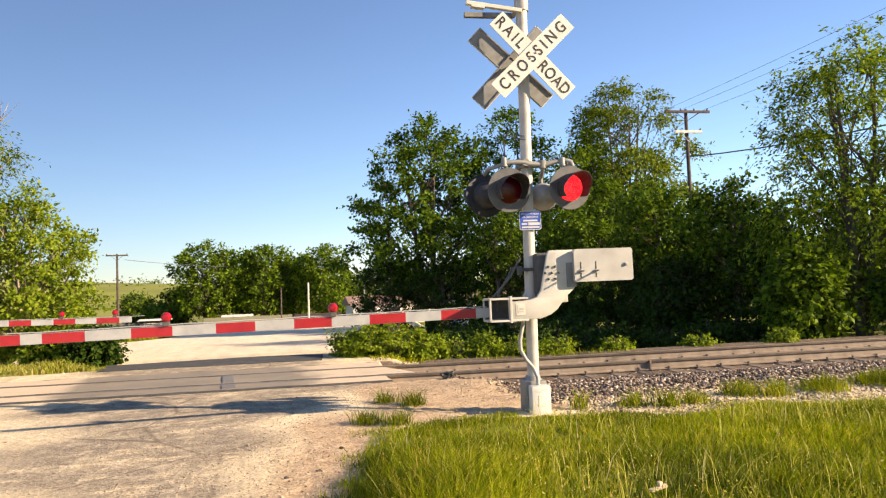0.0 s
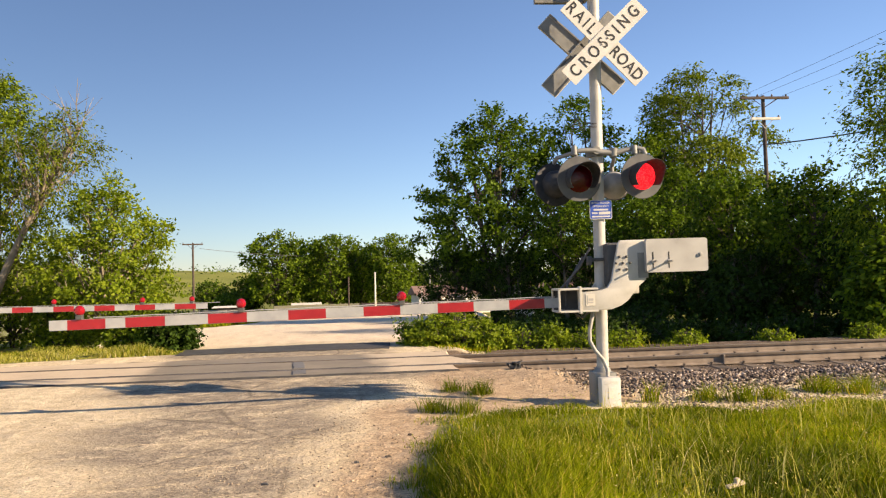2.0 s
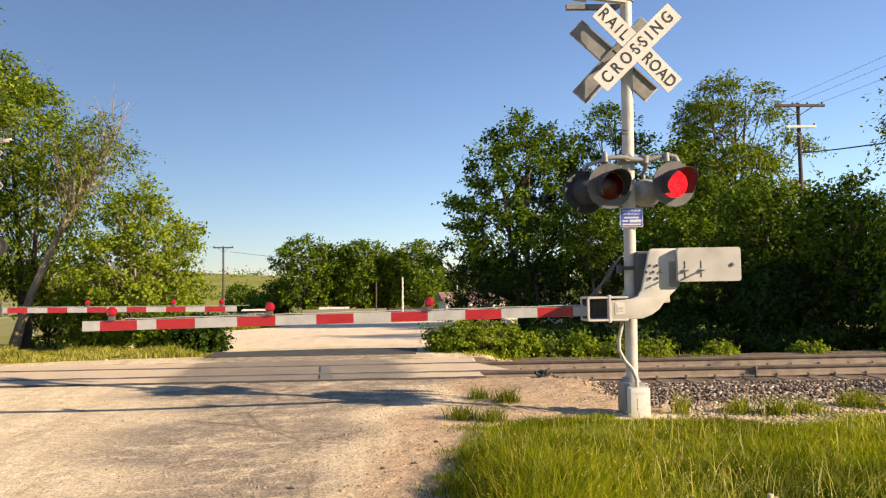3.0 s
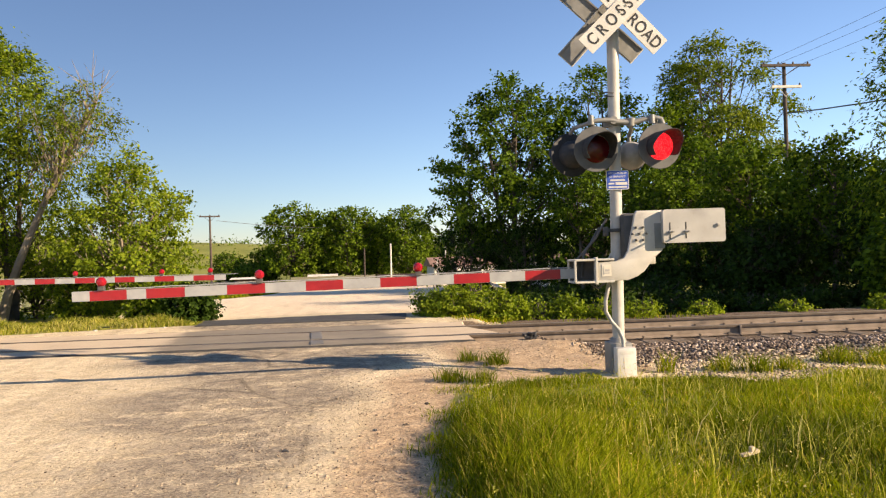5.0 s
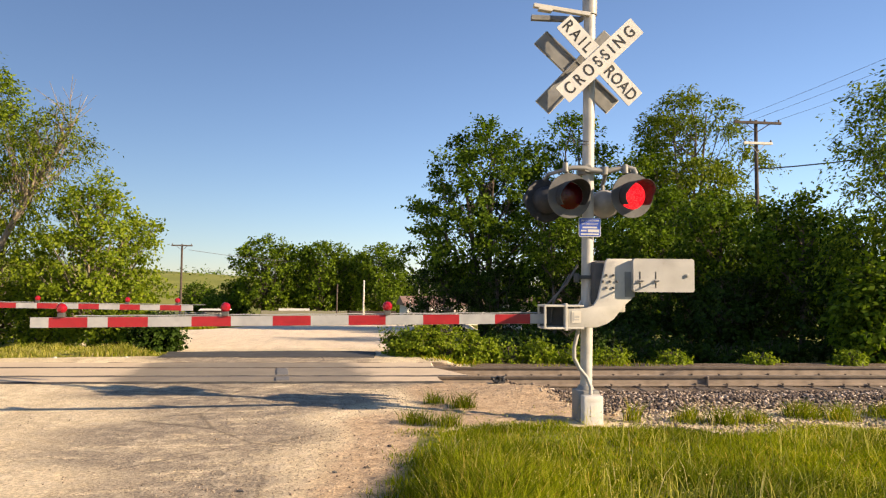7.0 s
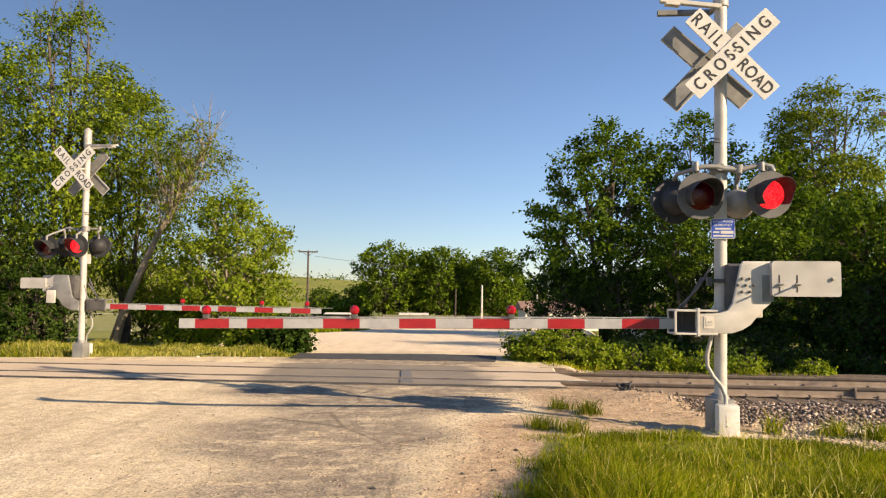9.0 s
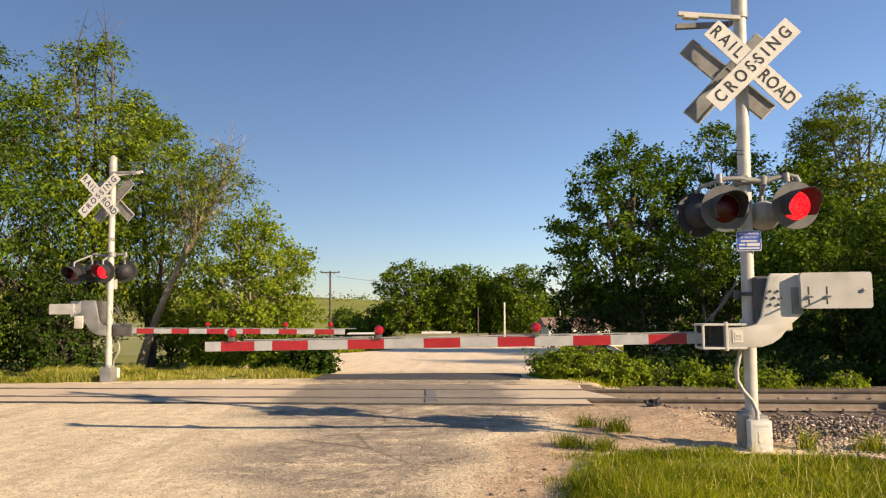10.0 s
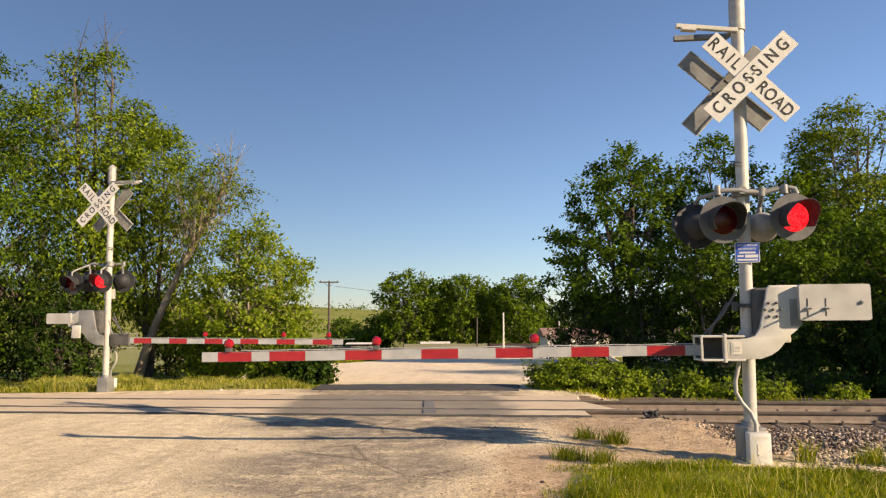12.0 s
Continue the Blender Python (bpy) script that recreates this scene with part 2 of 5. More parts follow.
GRASS = leafy("grass", (0.048, 0.088, 0.003), (0.185, 0.245, 0.010), (0.38, 0.32, 0.11), 0.7, 0.42, 1.0, 0.8, ((0.52, 0.52, 0.40), (1.55, 1.30, 0.8)))
DRYGRASS = leafy("dry grass", (0.22, 0.23, 0.04), (0.46, 0.43, 0.11), (0.58, 0.49, 0.28), 0.6, 0.35)


# ---- small mesh kit ----
def mesh_object(name, bm, mat, parent=None, label="", smooth=False, m=None):
    me = bpy.data.meshes.new(name)
    bm.normal_update()
    bm.to_mesh(me)
    bm.free()
    for x in (mat if isinstance(mat, (list, tuple)) else [mat]):
        me.materials.append(x)
    if smooth:
        me.shade_smooth()
        me.set_sharp_from_angle(angle=radians(40))
    ob = new(name, me)
    if parent:
        ob.parent = parent
    if m is not None:
        ob.matrix_basis = m
    if label:
        tagged(ob, label)
    return ob


def part(name, bm, mat, parent, label="", smooth=False, m=None):
    return mesh_object(name, bm, mat, parent, label, smooth, m)


def thing(name, m, label, category, group="", kind=""):
    ob = new(name)
    ob.empty_display_size = 0.2
    ob.matrix_basis = m
    return tagged(ob, label, category, group, kind)


def box(bm, x0, x1, y0, y1, z0, z1, bevel=0.0, m=None):
    vs = [bm.verts.new((x, y, z)) for z in (z0, z1) for x, y in ((x0, y0), (x1, y0), (x1, y1), (x0, y1))]
    fs = [bm.faces.new([vs[i] for i in f]) for f in ((3, 2, 1, 0), (4, 5, 6, 7), (0, 1, 5, 4), (1, 2, 6, 5), (2, 3, 7, 6), (3, 0, 4, 7))]
    if bevel:
        got = bmesh.ops.bevel(bm, geom=list({e for f in fs for e in f.edges}), offset=bevel, segments=2, affect="EDGES", profile=0.6)
        vs = list({v for f in got["faces"] for v in f.verts} | {v for v in vs if v.is_valid})
    if m is not None:
        bmesh.ops.transform(bm, matrix=m, verts=vs)
    return bm


def tube(bm, points, radii, sides=10, caps=True):
    """A round tube along points."""
    pts = [Vector(p) for p in points]
    radii = [radii] * len(pts) if isinstance(radii, (int, float)) else radii
    rings, up = [], None
    for i, (p, r) in enumerate(zip(pts, radii)):
        d = (pts[min(i + 1, len(pts) - 1)] - pts[max(i - 1, 0)]).normalized()
        if up is None:
            up = d.orthogonal().normalized()
        up = (up - d * up.dot(d)).normalized()
        side = d.cross(up)
        rings.append([bm.verts.new(p + (up * math.cos(a) + side * math.sin(a)) * r) for a in (2 * math.pi * k / sides for k in range(sides))])
    for a, b in zip(rings, rings[1:]):
        for k in range(sides):
            bm.faces.new((a[k], a[(k + 1) % sides], b[(k + 1) % sides], b[k]))
    if caps:
        bm.faces.new(rings[0][::-1])
        bm.faces.new(rings[-1])
    return bm


def prism(bm, outline, y0, y1, bevel=0.0):
    """An outline in x and z, pulled out from y0 to y1."""
    a = [bm.verts.new((x, y0, z)) for x, z in outline]
    b = [bm.verts.new((x, y1, z)) for x, z in outline]
    k = len(outline)
    fs = [bm.faces.new(a), bm.faces.new(b[::-1])] + [bm.faces.new((a[i], b[i], b[(i + 1) % k], a[(i + 1) % k])) for i in range(k)]
    bmesh.ops.recalc_face_normals(bm, faces=fs)
    if bevel:
        edges = [e for e in fs[0].edges] + [e for e in fs[1].edges]
        bmesh.ops.bevel(bm, geom=edges, offset=bevel, segments=2, affect="EDGES", profile=0.5)
    return bm


def lathe(bm, profile, sides=24, m=None):
    """A profile of (radius, height) turned about z."""
    rings = [[bm.verts.new((r * math.cos(a), r * math.sin(a), z)) for a in (2 * math.pi * k / sides for k in range(sides))] for r, z in profile]
    for a, b in zip(rings, rings[1:]):
        for k in range(sides):
            bm.faces.new((a[k], a[(k + 1) % sides], b[(k + 1) % sides], b[k]))
    for ring in (rings[0], rings[-1]):
        try:
            bm.faces.new(ring)
        except ValueError:
            pass
    vs = [v for ring in rings for v in ring]
    bmesh.ops.recalc_face_normals(bm, faces=list({f for v in vs for f in v.link_faces}))
    if m is not None:
        bmesh.ops.transform(bm, matrix=m, verts=vs)
    return bm


def quick_mesh(name, verts, faces_flat, corner_counts, mat):
    """A large mesh straight from arrays."""
    me = bpy.data.meshes.new(name)
    me.vertices.add(len(verts))
    me.vertices.foreach_set("co", np.asarray(verts, np.float32).ravel())
    me.loops.add(len(faces_flat))
    me.loops.foreach_set("vertex_index", np.asarray(faces_flat, np.int32))
    counts = np.asarray(corner_counts, np.int32)
    starts = np.concatenate([[0], np.cumsum(counts)[:-1]]).astype(np.int32)
    me.polygons.add(len(counts))
    me.polygons.foreach_set("loop_start", starts)
    me.update(calc_edges=True)
    me.materials.append(mat)
    return me


def lettering(text, size, mat, name, parent, m, depth=0.001, spacing=1.3):
    cu = bpy.data.curves.new(name, "FONT")
    cu.body, cu.size, cu.align_x, cu.align_y, cu.extrude = text, size, "CENTER", "CENTER", depth
    cu.space_character = spacing
    cu.offset = size * 0.012
    tmp = new("tmp", cu)
    dg = bpy.context.evaluated_depsgraph_get()
    me = bpy.data.meshes.new_from_object(tmp.evaluated_get(dg))
    bpy.data.objects.remove(tmp)
    me.name = name
    me.materials.clear()
    me.materials.append(mat)
    ob = new(name, me)
    ob.parent = parent
    ob.matrix_basis = m @ Matrix.Diagonal((0.82, 1.0, 1.0, 1.0))
    return ob


# ---- plan of the ground ----
def track_v(x, y):
    """Distance across the track from its middle line, positive on the far side."""
    return (y - (13.37 - 0.115 * x)) * 0.9935


def step(a, b, t):
    s = np.clip((t - a) / (b - a), 0, 1)
    return s * s * (3 - 2 * s)


def road_right(y):
    return np.interp(y, [-30, 0, 3, 5.2, 6.6, 7.3, 8.2, 9.2, 10.5, 12.0, 14.8, 16.5, 19, 30, 45, 70], [0.0, 0.3, 0.5, 0.75, 1.05, 1.25, 1.2, 1.7, 2.5, 2.9, 2.6, 1.9, 3.4, 6.5, 9.5, 17])


def road_left(y):
    return np.interp(y, [0, 15.4, 16.2, 16.9, 18.6, 19.6, 40, 44, 47, 55, 62, 66, 72], [-60, -20, -9, -2.9, -2.9, -6, -8.2, -7.2, -5.3, -4.3, -4.2, -7, -8])


def turf_far(x):
    """Far edge of the near turf."""
    return np.interp(x, [0, 1.3, 2.2, 3.1, 4.0, 4.4, 5.4, 6.2, 10, 40], [7.3, 7.45, 7.5, 7.45, 7.0, 6.7, 7.0, 6.7, 6.2, 4.0])


def soil_zone(x, y):
    """Bare dirt between the road and the near mast, and along the road's edge."""
    mound = step(1.2, 2.0, x) * step(4.0, 3.5, x) * step(7.6, 8.2, y) * step(11.9, 11.5, y)
    shoulder = np.exp(-((x - road_right(y) + 0.25) / 0.55) ** 2) * step(3.0, 4.5, y) * step(9.5, 8.0, y)
    return np.maximum(mound, 0.75 * shoulder)


def height(x, y):
    v = track_v(x, y)
    z = -0.034 * np.clip(y - 18, 0, 57)
    z = z + 0.02 * np.sin(x * 0.9 + 1) * np.sin(y * 0.8) * step(1.5, 4, np.abs(v))
    right = step(2.6, 3.6, x - 0.25 * np.clip(y - 17, 0, 60))
    bed = step(3.6, 1.7, np.abs(v))
    z = z - 0.19 * np.maximum(bed * step(3.3, 3.9, x), np.maximum(step(1.62, 1.5, np.abs(v)), step(3.0, 3.4, x) * bed * step(0, 1, v)))
    z = z + soil_zone(x, y) * (0.012 * np.sin(x * 13 + 3 * np.sin(y * 7)) * np.sin(y * 11 + 1) + 0.008 * np.sin(x * 23 + y * 19))
    z = z + 0.10 * np.exp(-((x - 3.4) ** 2 / 0.5 + (y - 10.2) ** 2 / 0.3))
    z = z - 0.55 * step(2.2, 5.0, v) * right
    turf = step(0.0, 0.35, x - road_right(y)) * step(0.1, -0.4, y - turf_far(x))
    z = z + 0.04 * turf
    hill = step(105, 190, y) * (7.0 + np.clip(-x - 20, -60, 120) * 0.06)
    return z + hill


def axis(spans):
    out = [np.arange(a, b, s) for a, b, s in spans]
    return np.concatenate(out + [[spans[-1][1]]])


def ground_sheet():
    xs = axis([(-900, -200, 100), (-200, -40, 10), (-40, -12, 1.0), (-12, 10, 0.14), (10, 20, 0.4), (20, 60, 2), (60, 200, 10), (200, 900, 100)])
    ys = axis([(-300, -60, 40), (-60, -6, 3), (-6, 1, 0.5), (1, 19, 0.14), (19, 40, 0.5), (40, 110, 2), (110, 260, 6), (260, 1500, 80)])
    X, Y = np.meshgrid(xs, ys)
    Z = height(X, Y)
    nx, ny = len(xs), len(ys)
    idx = np.arange(nx * ny).reshape(ny, nx)
    quads = np.stack([idx[:-1, :-1], idx[:-1, 1:], idx[1:, 1:], idx[1:, :-1]], -1).reshape(-1, 4)
    me = quick_mesh("ground", np.stack([X, Y, Z], -1).reshape(-1, 3), quads.ravel(), np.full(len(quads), 4), GROUND)
    v = track_v(X, Y)
    lot_end = 72 + 0 * X
    turf = 1 - step(-0.25, 0.25, np.minimum(X - road_left(Y), road_right(Y) - X)) * step(0.6, -0.6, Y - lot_end)
    turf = np.where((Y > turf_far(X)) & (v < 3) & (X > 1.0), 0, turf)
    turf = np.where((v > 3.2) & (X > 3) & (X > road_right(Y)), 1, turf)
    tar = step(-3.6, -1.6, X + 0.10 * (Y - 12) + 0.35 * np.sin(Y * 1.9) + 0.2 * np.sin(Y * 4.7 + 1)) * step(0.7, -0.5, X - (road_right(Y) - 1.1) + 0.2 * np.sin(Y * 3.1)) * step(17.6, 16.6, Y)
    tar = tar * (0.66 + 0.34 * step(9.5, 12.5, Y))
    bed = np.where(X > 3.65, step(4.0, 3.4, np.abs(v)), step(1.75, 1.6, np.abs(v)))
    col = me.color_attributes.new("zone", "FLOAT_COLOR", "POINT")
    data = np.stack([turf, tar, bed, np.ones_like(bed)], -1).astype(np.float32)
    col.data.foreach_set("color", data.ravel())
    lot = me.attributes.new("lot", "FLOAT", "POINT")
    lot.data.foreach_set("value", (0.85 * step(18.2, 20.0, Y)).astype(np.float32).ravel())
    soil = me.attributes.new("soil", "FLOAT", "POINT")
    soil.data.foreach_set("value", soil_zone(X, Y).astype(np.float32).ravel())
    me.shade_smooth()
    return tagged(new("ground", me), "tan gravel, worn asphalt and rough turf ground", "ground", kind="structure")


ground_sheet()

# ---- track ----
RAIL_TURN = math.degrees(math.atan(-0.115))


def track_pose(u, v, z):
    """A pose in the track's own frame: u along the rails from x = 0, v across."""
    c, s = math.cos(radians(RAIL_TURN)), math.sin(radians(RAIL_TURN))
    return pose(u * c - v * s, 13.37 + u * s + v * c, z, 0, 0, RAIL_TURN)


def rail(v, label):
    bm = bmesh.new()
    shape = [(-0.072, -0.172), (0.072, -0.172), (0.072, -0.158), (0.012, -0.135), (0.009, -0.045), (0.036, -0.032), (0.036, -0.006), (0.028, 0.0),
             (-0.028, 0.0), (-0.036, -0.006), (-0.036, -0.032), (-0.009, -0.045), (-0.012, -0.135), (-0.072, -0.158)]
    a = [bm.verts.new((-45, y, z)) for y, z in shape]
    b = [bm.verts.new((60, y, z)) for y, z in shape]
    k = len(shape)
    for i in range(k):
        bm.faces.new((a[i], a[(i + 1) % k], b[(i + 1) % k], b[i]))
    bm.faces.new(a[::-1])
    bm.faces.new(b)
    bmesh.ops.recalc_face_normals(bm, faces=bm.faces)
    ob = mesh_object("rail", bm, RUST, m=track_pose(0, v, 0.0))
    bm = bmesh.new()
    box(bm, -45, 60, -0.030, 0.030, -0.004, 0.004, 0.002)
    part("running_surface", bm, POLISHED, ob, "worn running surface")
    bm = bmesh.new()
    for side in (-1, 1):
        box(bm, -45, 60, side * 0.0345 - 0.005, side * 0.0345 + 0.005, -0.040, -0.003, 0.002)
    part("rail_head_side", bm, HEADRUST, ob, "dark rusty side of the rail head")
    return tagged(ob, label, "rail", "rails of the track")


for v_side in (-0.752, 0.752):
    r = rail(v_side, "rusty steel running rail on timber ties")
    if v_side < 0:
        bm = bmesh.new()
        box(bm, 7.19 - 0.014, 7.19 + 0.014, -0.082, -0.005, -0.172, -0.004, 0.003)
        part("joint_bar", bm, RUST, r, "rusty upright rail joint")

tie = None
random.seed(4)
for i in range(44):
    u = 3.4 + i * 0.52
    if u > 24:
        break
    m = track_pose(u + random.uniform(-0.04, 0.04), random.uniform(-0.05, 0.05), -0.178)
    if tie is None:
        bm = bmesh.new()
        box(bm, -0.115, 0.115, -1.3, 1.3, -0.16, 0, 0.012)
        tie = tagged(mesh_object("railroad_tie", bm, TIE, m=m), "weathered dark timber railroad tie in ballast", "railroad tie", "ties under the track")
        for vs in (-0.752, 0.752):
            bm = bmesh.new()
            box(bm, -0.08, 0.08, vs - 0.18, vs + 0.18, -0.001, 0.016, 0.003)
            pl = part("tie_plate", bm, HEADRUST, tie, "rusty steel tie plate")
            for dx, dy in ((-0.05, -0.1), (0.05, 0.1)):
                bm = bmesh.new()
                tube(bm, [(dx, vs + dy, 0), (dx, vs + dy, 0.04), (dx, vs + dy, 0.042), (dx, vs + dy, 0.055)], [0.016, 0.016, 0.028, 0.024], 6)
                part("spike", bm, HEADRUST, pl)
    else:
        copy_thing(tie, m)


def crossing_panel(v0, v1, u0, u1, label, skew=0.0):
    bm = bmesh.new()
    nu = 120
    rnd = random.Random(int(v0 * 100))
    top = [[bm.verts.new((u0 + (u1 - u0 - skew * (v - v0) / (v1 - v0)) * i / nu + (rnd.uniform(-0.05, 0.05) if i == nu else 0), v, 0.0 + rnd.uniform(-0.004, 0.004))) for v in (v0, (v0 + v1) / 2, v1)] for i in range(nu + 1)]
    low = [[bm.verts.new((w.co.x + (0.12 if i == nu else 0), w.co.y, -0.2)) for w in row] for i, row in enumerate(top)]
    for i in range(nu):
        for k in (0, 1):
            bm.faces.new((top[i][k], top[i + 1][k], top[i + 1][k + 1], top[i][k + 1]))
        for side in (bm.faces.new((top[i][0], low[i][0], low[i + 1][0], top[i + 1][0])), bm.faces.new((top[i][2], top[i + 1][2], low[i + 1][2], low[i][2]))):
            side.material_index = 1
    for k in (0, 1):
        bm.faces.new((top[nu][k], low[nu][k], low[nu][k + 1], top[nu][k + 1]))
    col = bm.verts.layers.float_color.new("zone")
    m = track_pose(0, 0, 0)
    for w in bm.verts:
        p = m @ w.co
        w[col] = (0, 0.1 + 0.9 * float(step(-3.3, -2.0, p.x) * step(1.6, 0.0, p.x)), 0, 1)
    ob = mesh_object("road_panel", bm, [PANEL, DARK], m=m)
    return tagged(ob, label, "road", kind="structure")


crossing_panel(-1.42, -0.815, -30, 2.45, "worn asphalt strip outside the near rail")
crossing_panel(-0.60, 0.60, -30, 3.0, "worn asphalt strip between the rails", 0.5)
crossing_panel(0.815, 1.65, -30, 2.45, "worn asphalt strip outside the far rail")


def ballast():
    rng = np.random.default_rng(5)
    n = 50000
    u = 2.9 + 15 * rng.random(n) ** 1.25
    v = rng.uniform(-5.3, 1.7, n)
    keep = (np.abs(np.abs(v) - 0.752) > 0.10) & (rng.random(n) < np.where(v > -1.4, 0.5, 1.0)) & (rng.random(n) < np.clip((4.6 + v) / 0.5 + 0.25, 0.05, 1))
    u, v = u[keep], v[keep]
    c, s = math.cos(radians(RAIL_TURN)), math.sin(radians(RAIL_TURN))
    x, y = u * c - v * s, 13.37 + u * s + v * c
    near_mast = (y < 11.75) & (x < 3.62 - 0.35 * step(10.6, 11.7, y) + rng.normal(0, 0.09, len(x)))
    x, y = x[~near_mast], y[~near_mast]
    n = len(x)
    v2 = track_v(x, y)
    z = height(x, y) + rng.uniform(-0.01, 0.03, n) * np.where(v2 > 0.9, 0.3, 1.0) - 0.03 * step(1.55, 1.3, np.abs(v2))
    size = rng.uniform(0.009, 0.026, n) * np.where(v2 > 0.9, 0.6, 1.0)
    cube = np.array([[a, b, d] for d in (-1, 1) for a, b in ((-1, -1), (1, -1), (1, 1), (-1, 1))], float)
    pts = cube[None] * rng.uniform(0.3, 1.0, (n, 8, 3)) * size[:, None, None] * np.array([1.25, 0.95, 0.75])
    a, b = rng.uniform(0, 6.28, n), rng.uniform(-0.7, 0.7, n)
    ca, sa, cb, sb = np.cos(a), np.sin(a), np.cos(b), np.sin(b)
    R1 = np.stack([np.stack([ca, -sa * cb, sa * sb], -1), np.stack([sa, ca * cb, -ca * sb], -1), np.stack([0 * a, sb, cb], -1)], 1)
    pts = np.einsum("nij,nkj->nki", R1, pts) + np.stack([x, y, z], -1)[:, None]
    f = np.array([[3, 2, 1, 0], [4, 5, 6, 7], [0, 1, 5, 4], [1, 2, 6, 5], [2, 3, 7, 6], [3, 0, 4, 7]])
    faces = (np.arange(n) * 8)[:, None, None] + f[None]
    me = quick_mesh("ballast_stones", pts.reshape(-1, 3), faces.ravel(), np.full(n * 6, 4), BALLAST)
    return tagged(new("ballast_stones", me), "brown and grey crushed stone ballast along the track", "ballast", kind="stuff")


def stone_material():
    m, n, l, p = material("ballast")
    rnd = n.new("ShaderNodeNewGeometry").outputs["Random Per Island"]
    c = ramp(n, l, rnd, [(0.0, (0.030, 0.022, 0.018)), (0.45, (0.135, 0.098, 0.075)), (0.85, (0.30, 0.232, 0.182)), (1.0, (0.66, 0.56, 0.46))])
    l.new(mix(n, l, 0.4, c, ramp(n, l, noise_node(n, l, coords(n), 40, 4), [(0.3, (0.6, 0.6, 0.6)), (0.7, (1.2, 1.2, 1.2))]), "MULTIPLY"), p.inputs["Base Color"])
    p.inputs["Roughness"].default_value = 0.9
    return m


BALLAST = stone_material()
ballast()


# ---- crossing gates ----
def crossbuck(gate, x, y, z, turn):
    m = pose(x, y, z, 0, 0, turn)
    for ang, dy in ((-46.5, 0.0), (44, -0.014)):
        bm = bmesh.new()
        box(bm, -0.61, 0.61, -0.002, 0.002, -0.1145, 0.1145)
        bmesh.ops.bevel(bm, geom=[e for e in bm.edges if abs((e.verts[0].co - e.verts[1].co).y) > 0.003], offset=0.012, segments=3, affect="EDGES", profile=0.5)
        blade = part("crossbuck_blade", bm, WHITE, gate, "white crossbuck blade with black letters", m=m @ pose(0, dy, 0, 0, -ang, 0))
        bm = bmesh.new()
        box(bm, -0.60, 0.60, 0.0035, 0.0065, -0.106, 0.106)
        for s in (-1, 1):
            box(bm, -0.60, 0.60, 0.0065, 0.030, s * 0.098 - 0.008, s * 0.098 + 0.008)
        part("back_channel", bm, BACKPLATE, blade, "galvanised stiffening channel")
        if ang > 0:
            lettering("CROSSING", 0.192, BLACK, "lettering", blade, pose(0, -0.0045, -0.002, 90, 0, 0), 0.001, 1.6)
        else:
            lettering("RAIL", 0.192, BLACK, "lettering", blade, pose(-0.375, -0.0045, -0.002, 90, 0, 0), 0.001, 1.42)
            lettering("ROAD", 0.192, BLACK, "lettering", blade, pose(0.355, -0.0045, -0.002, 90, 0, 0), 0.001, 1.08)
        for bx in (-0.05, 0.05):
            part("bolt", lathe(bmesh.new(), [(0.0, -0.001), (0.014, 0.0), (0.012, 0.008), (0.0, 0.011)], 8), GALV, blade, m=pose(bx, -0.003, 0.0, 90, 0, 0))
    bm = bmesh.new()
    tube(bm, [(0, 0.006, 0), (-x, -y, 0)], 0.03, 8)
    part("crossbuck_bracket", bm, GALV, gate, "galvanised bracket", m=m @ pose(0, 0, 0, 0, 0, -turn))


def signal_head(gate, x, y, z, turn, tip, lit, arm_end, disc=0.252, rear=None):
    """A flasher: background disc, lens, hood and rear housing; it faces its own -y."""
    head = part("signal_head", lathe(bmesh.new(), [(0.0, 0.19), (0.05, 0.185), (0.115, 0.15), (0.155, 0.08), (0.165, 0.012), (0.165, 0.0)], 24), rear or GALV,
                gate, "round grey flasher housing", True, pose(x, y, z, 0, 0, turn) @ pose(0, 0.0, 0, -90 + tip, 0, 0))
    bm = bmesh.new()
    lathe(bm, [(0.13, -0.001), (disc, -0.006), (disc + 0.004, -0.001), (disc, 0.006), (0.13, 0.008)], 36)
    part("background_disc", bm, DISC if rear else DISC_FACE, head, "weathered black background disc", True)
    bm = bmesh.new()
    lathe(bm, [(0.155, -0.012), (0.14, -0.022), (0.09, -0.038), (0.0, -0.046)], 28)
    part("lens", bm, LENS_ON if lit else LENS_OFF, head, "lit red lens" if lit else "unlit dark red lens", True)
    # hood: an open half tube, longest at the top
    bm = bmesh.new()
    rows_ = []
    for k in range(25):
        a = math.radians(-220 + 260 * k / 24)
        reach = 0.19 + 0.16 * max(0.0, math.cos(math.radians(-90) - a)) ** 0.8
        ring = []
        for r, d in ((0.163, -0.006), (0.168, -reach), (0.164, -reach), (0.158, -0.006)):
            ring.append(bm.verts.new((r * math.cos(a), r * math.sin(a), d)))
        rows_.append(ring)
    for p, q in zip(rows_, rows_[1:]):
        for i in range(4):
            bm.faces.new((p[i], q[i], q[(i + 1) % 4], p[(i + 1) % 4]))
    bmesh.ops.recalc_face_normals(bm, faces=bm.faces)
    part("hood", bm, DISC, head, "black visor hood", True)
    bm = bmesh.new()
    tube(bm, [(x, y + 0.05, z + 0.14), (x, y + 0.05, z + 0.24), (x * 0.9 + arm_end[0] * 0.1, y * 0.5 + 0.02, z + 0.30), arm_end], 0.024, 10)
    part("bracket_pipe", bm, BACKPLATE, gate, "dull grey pipe bracket", True)


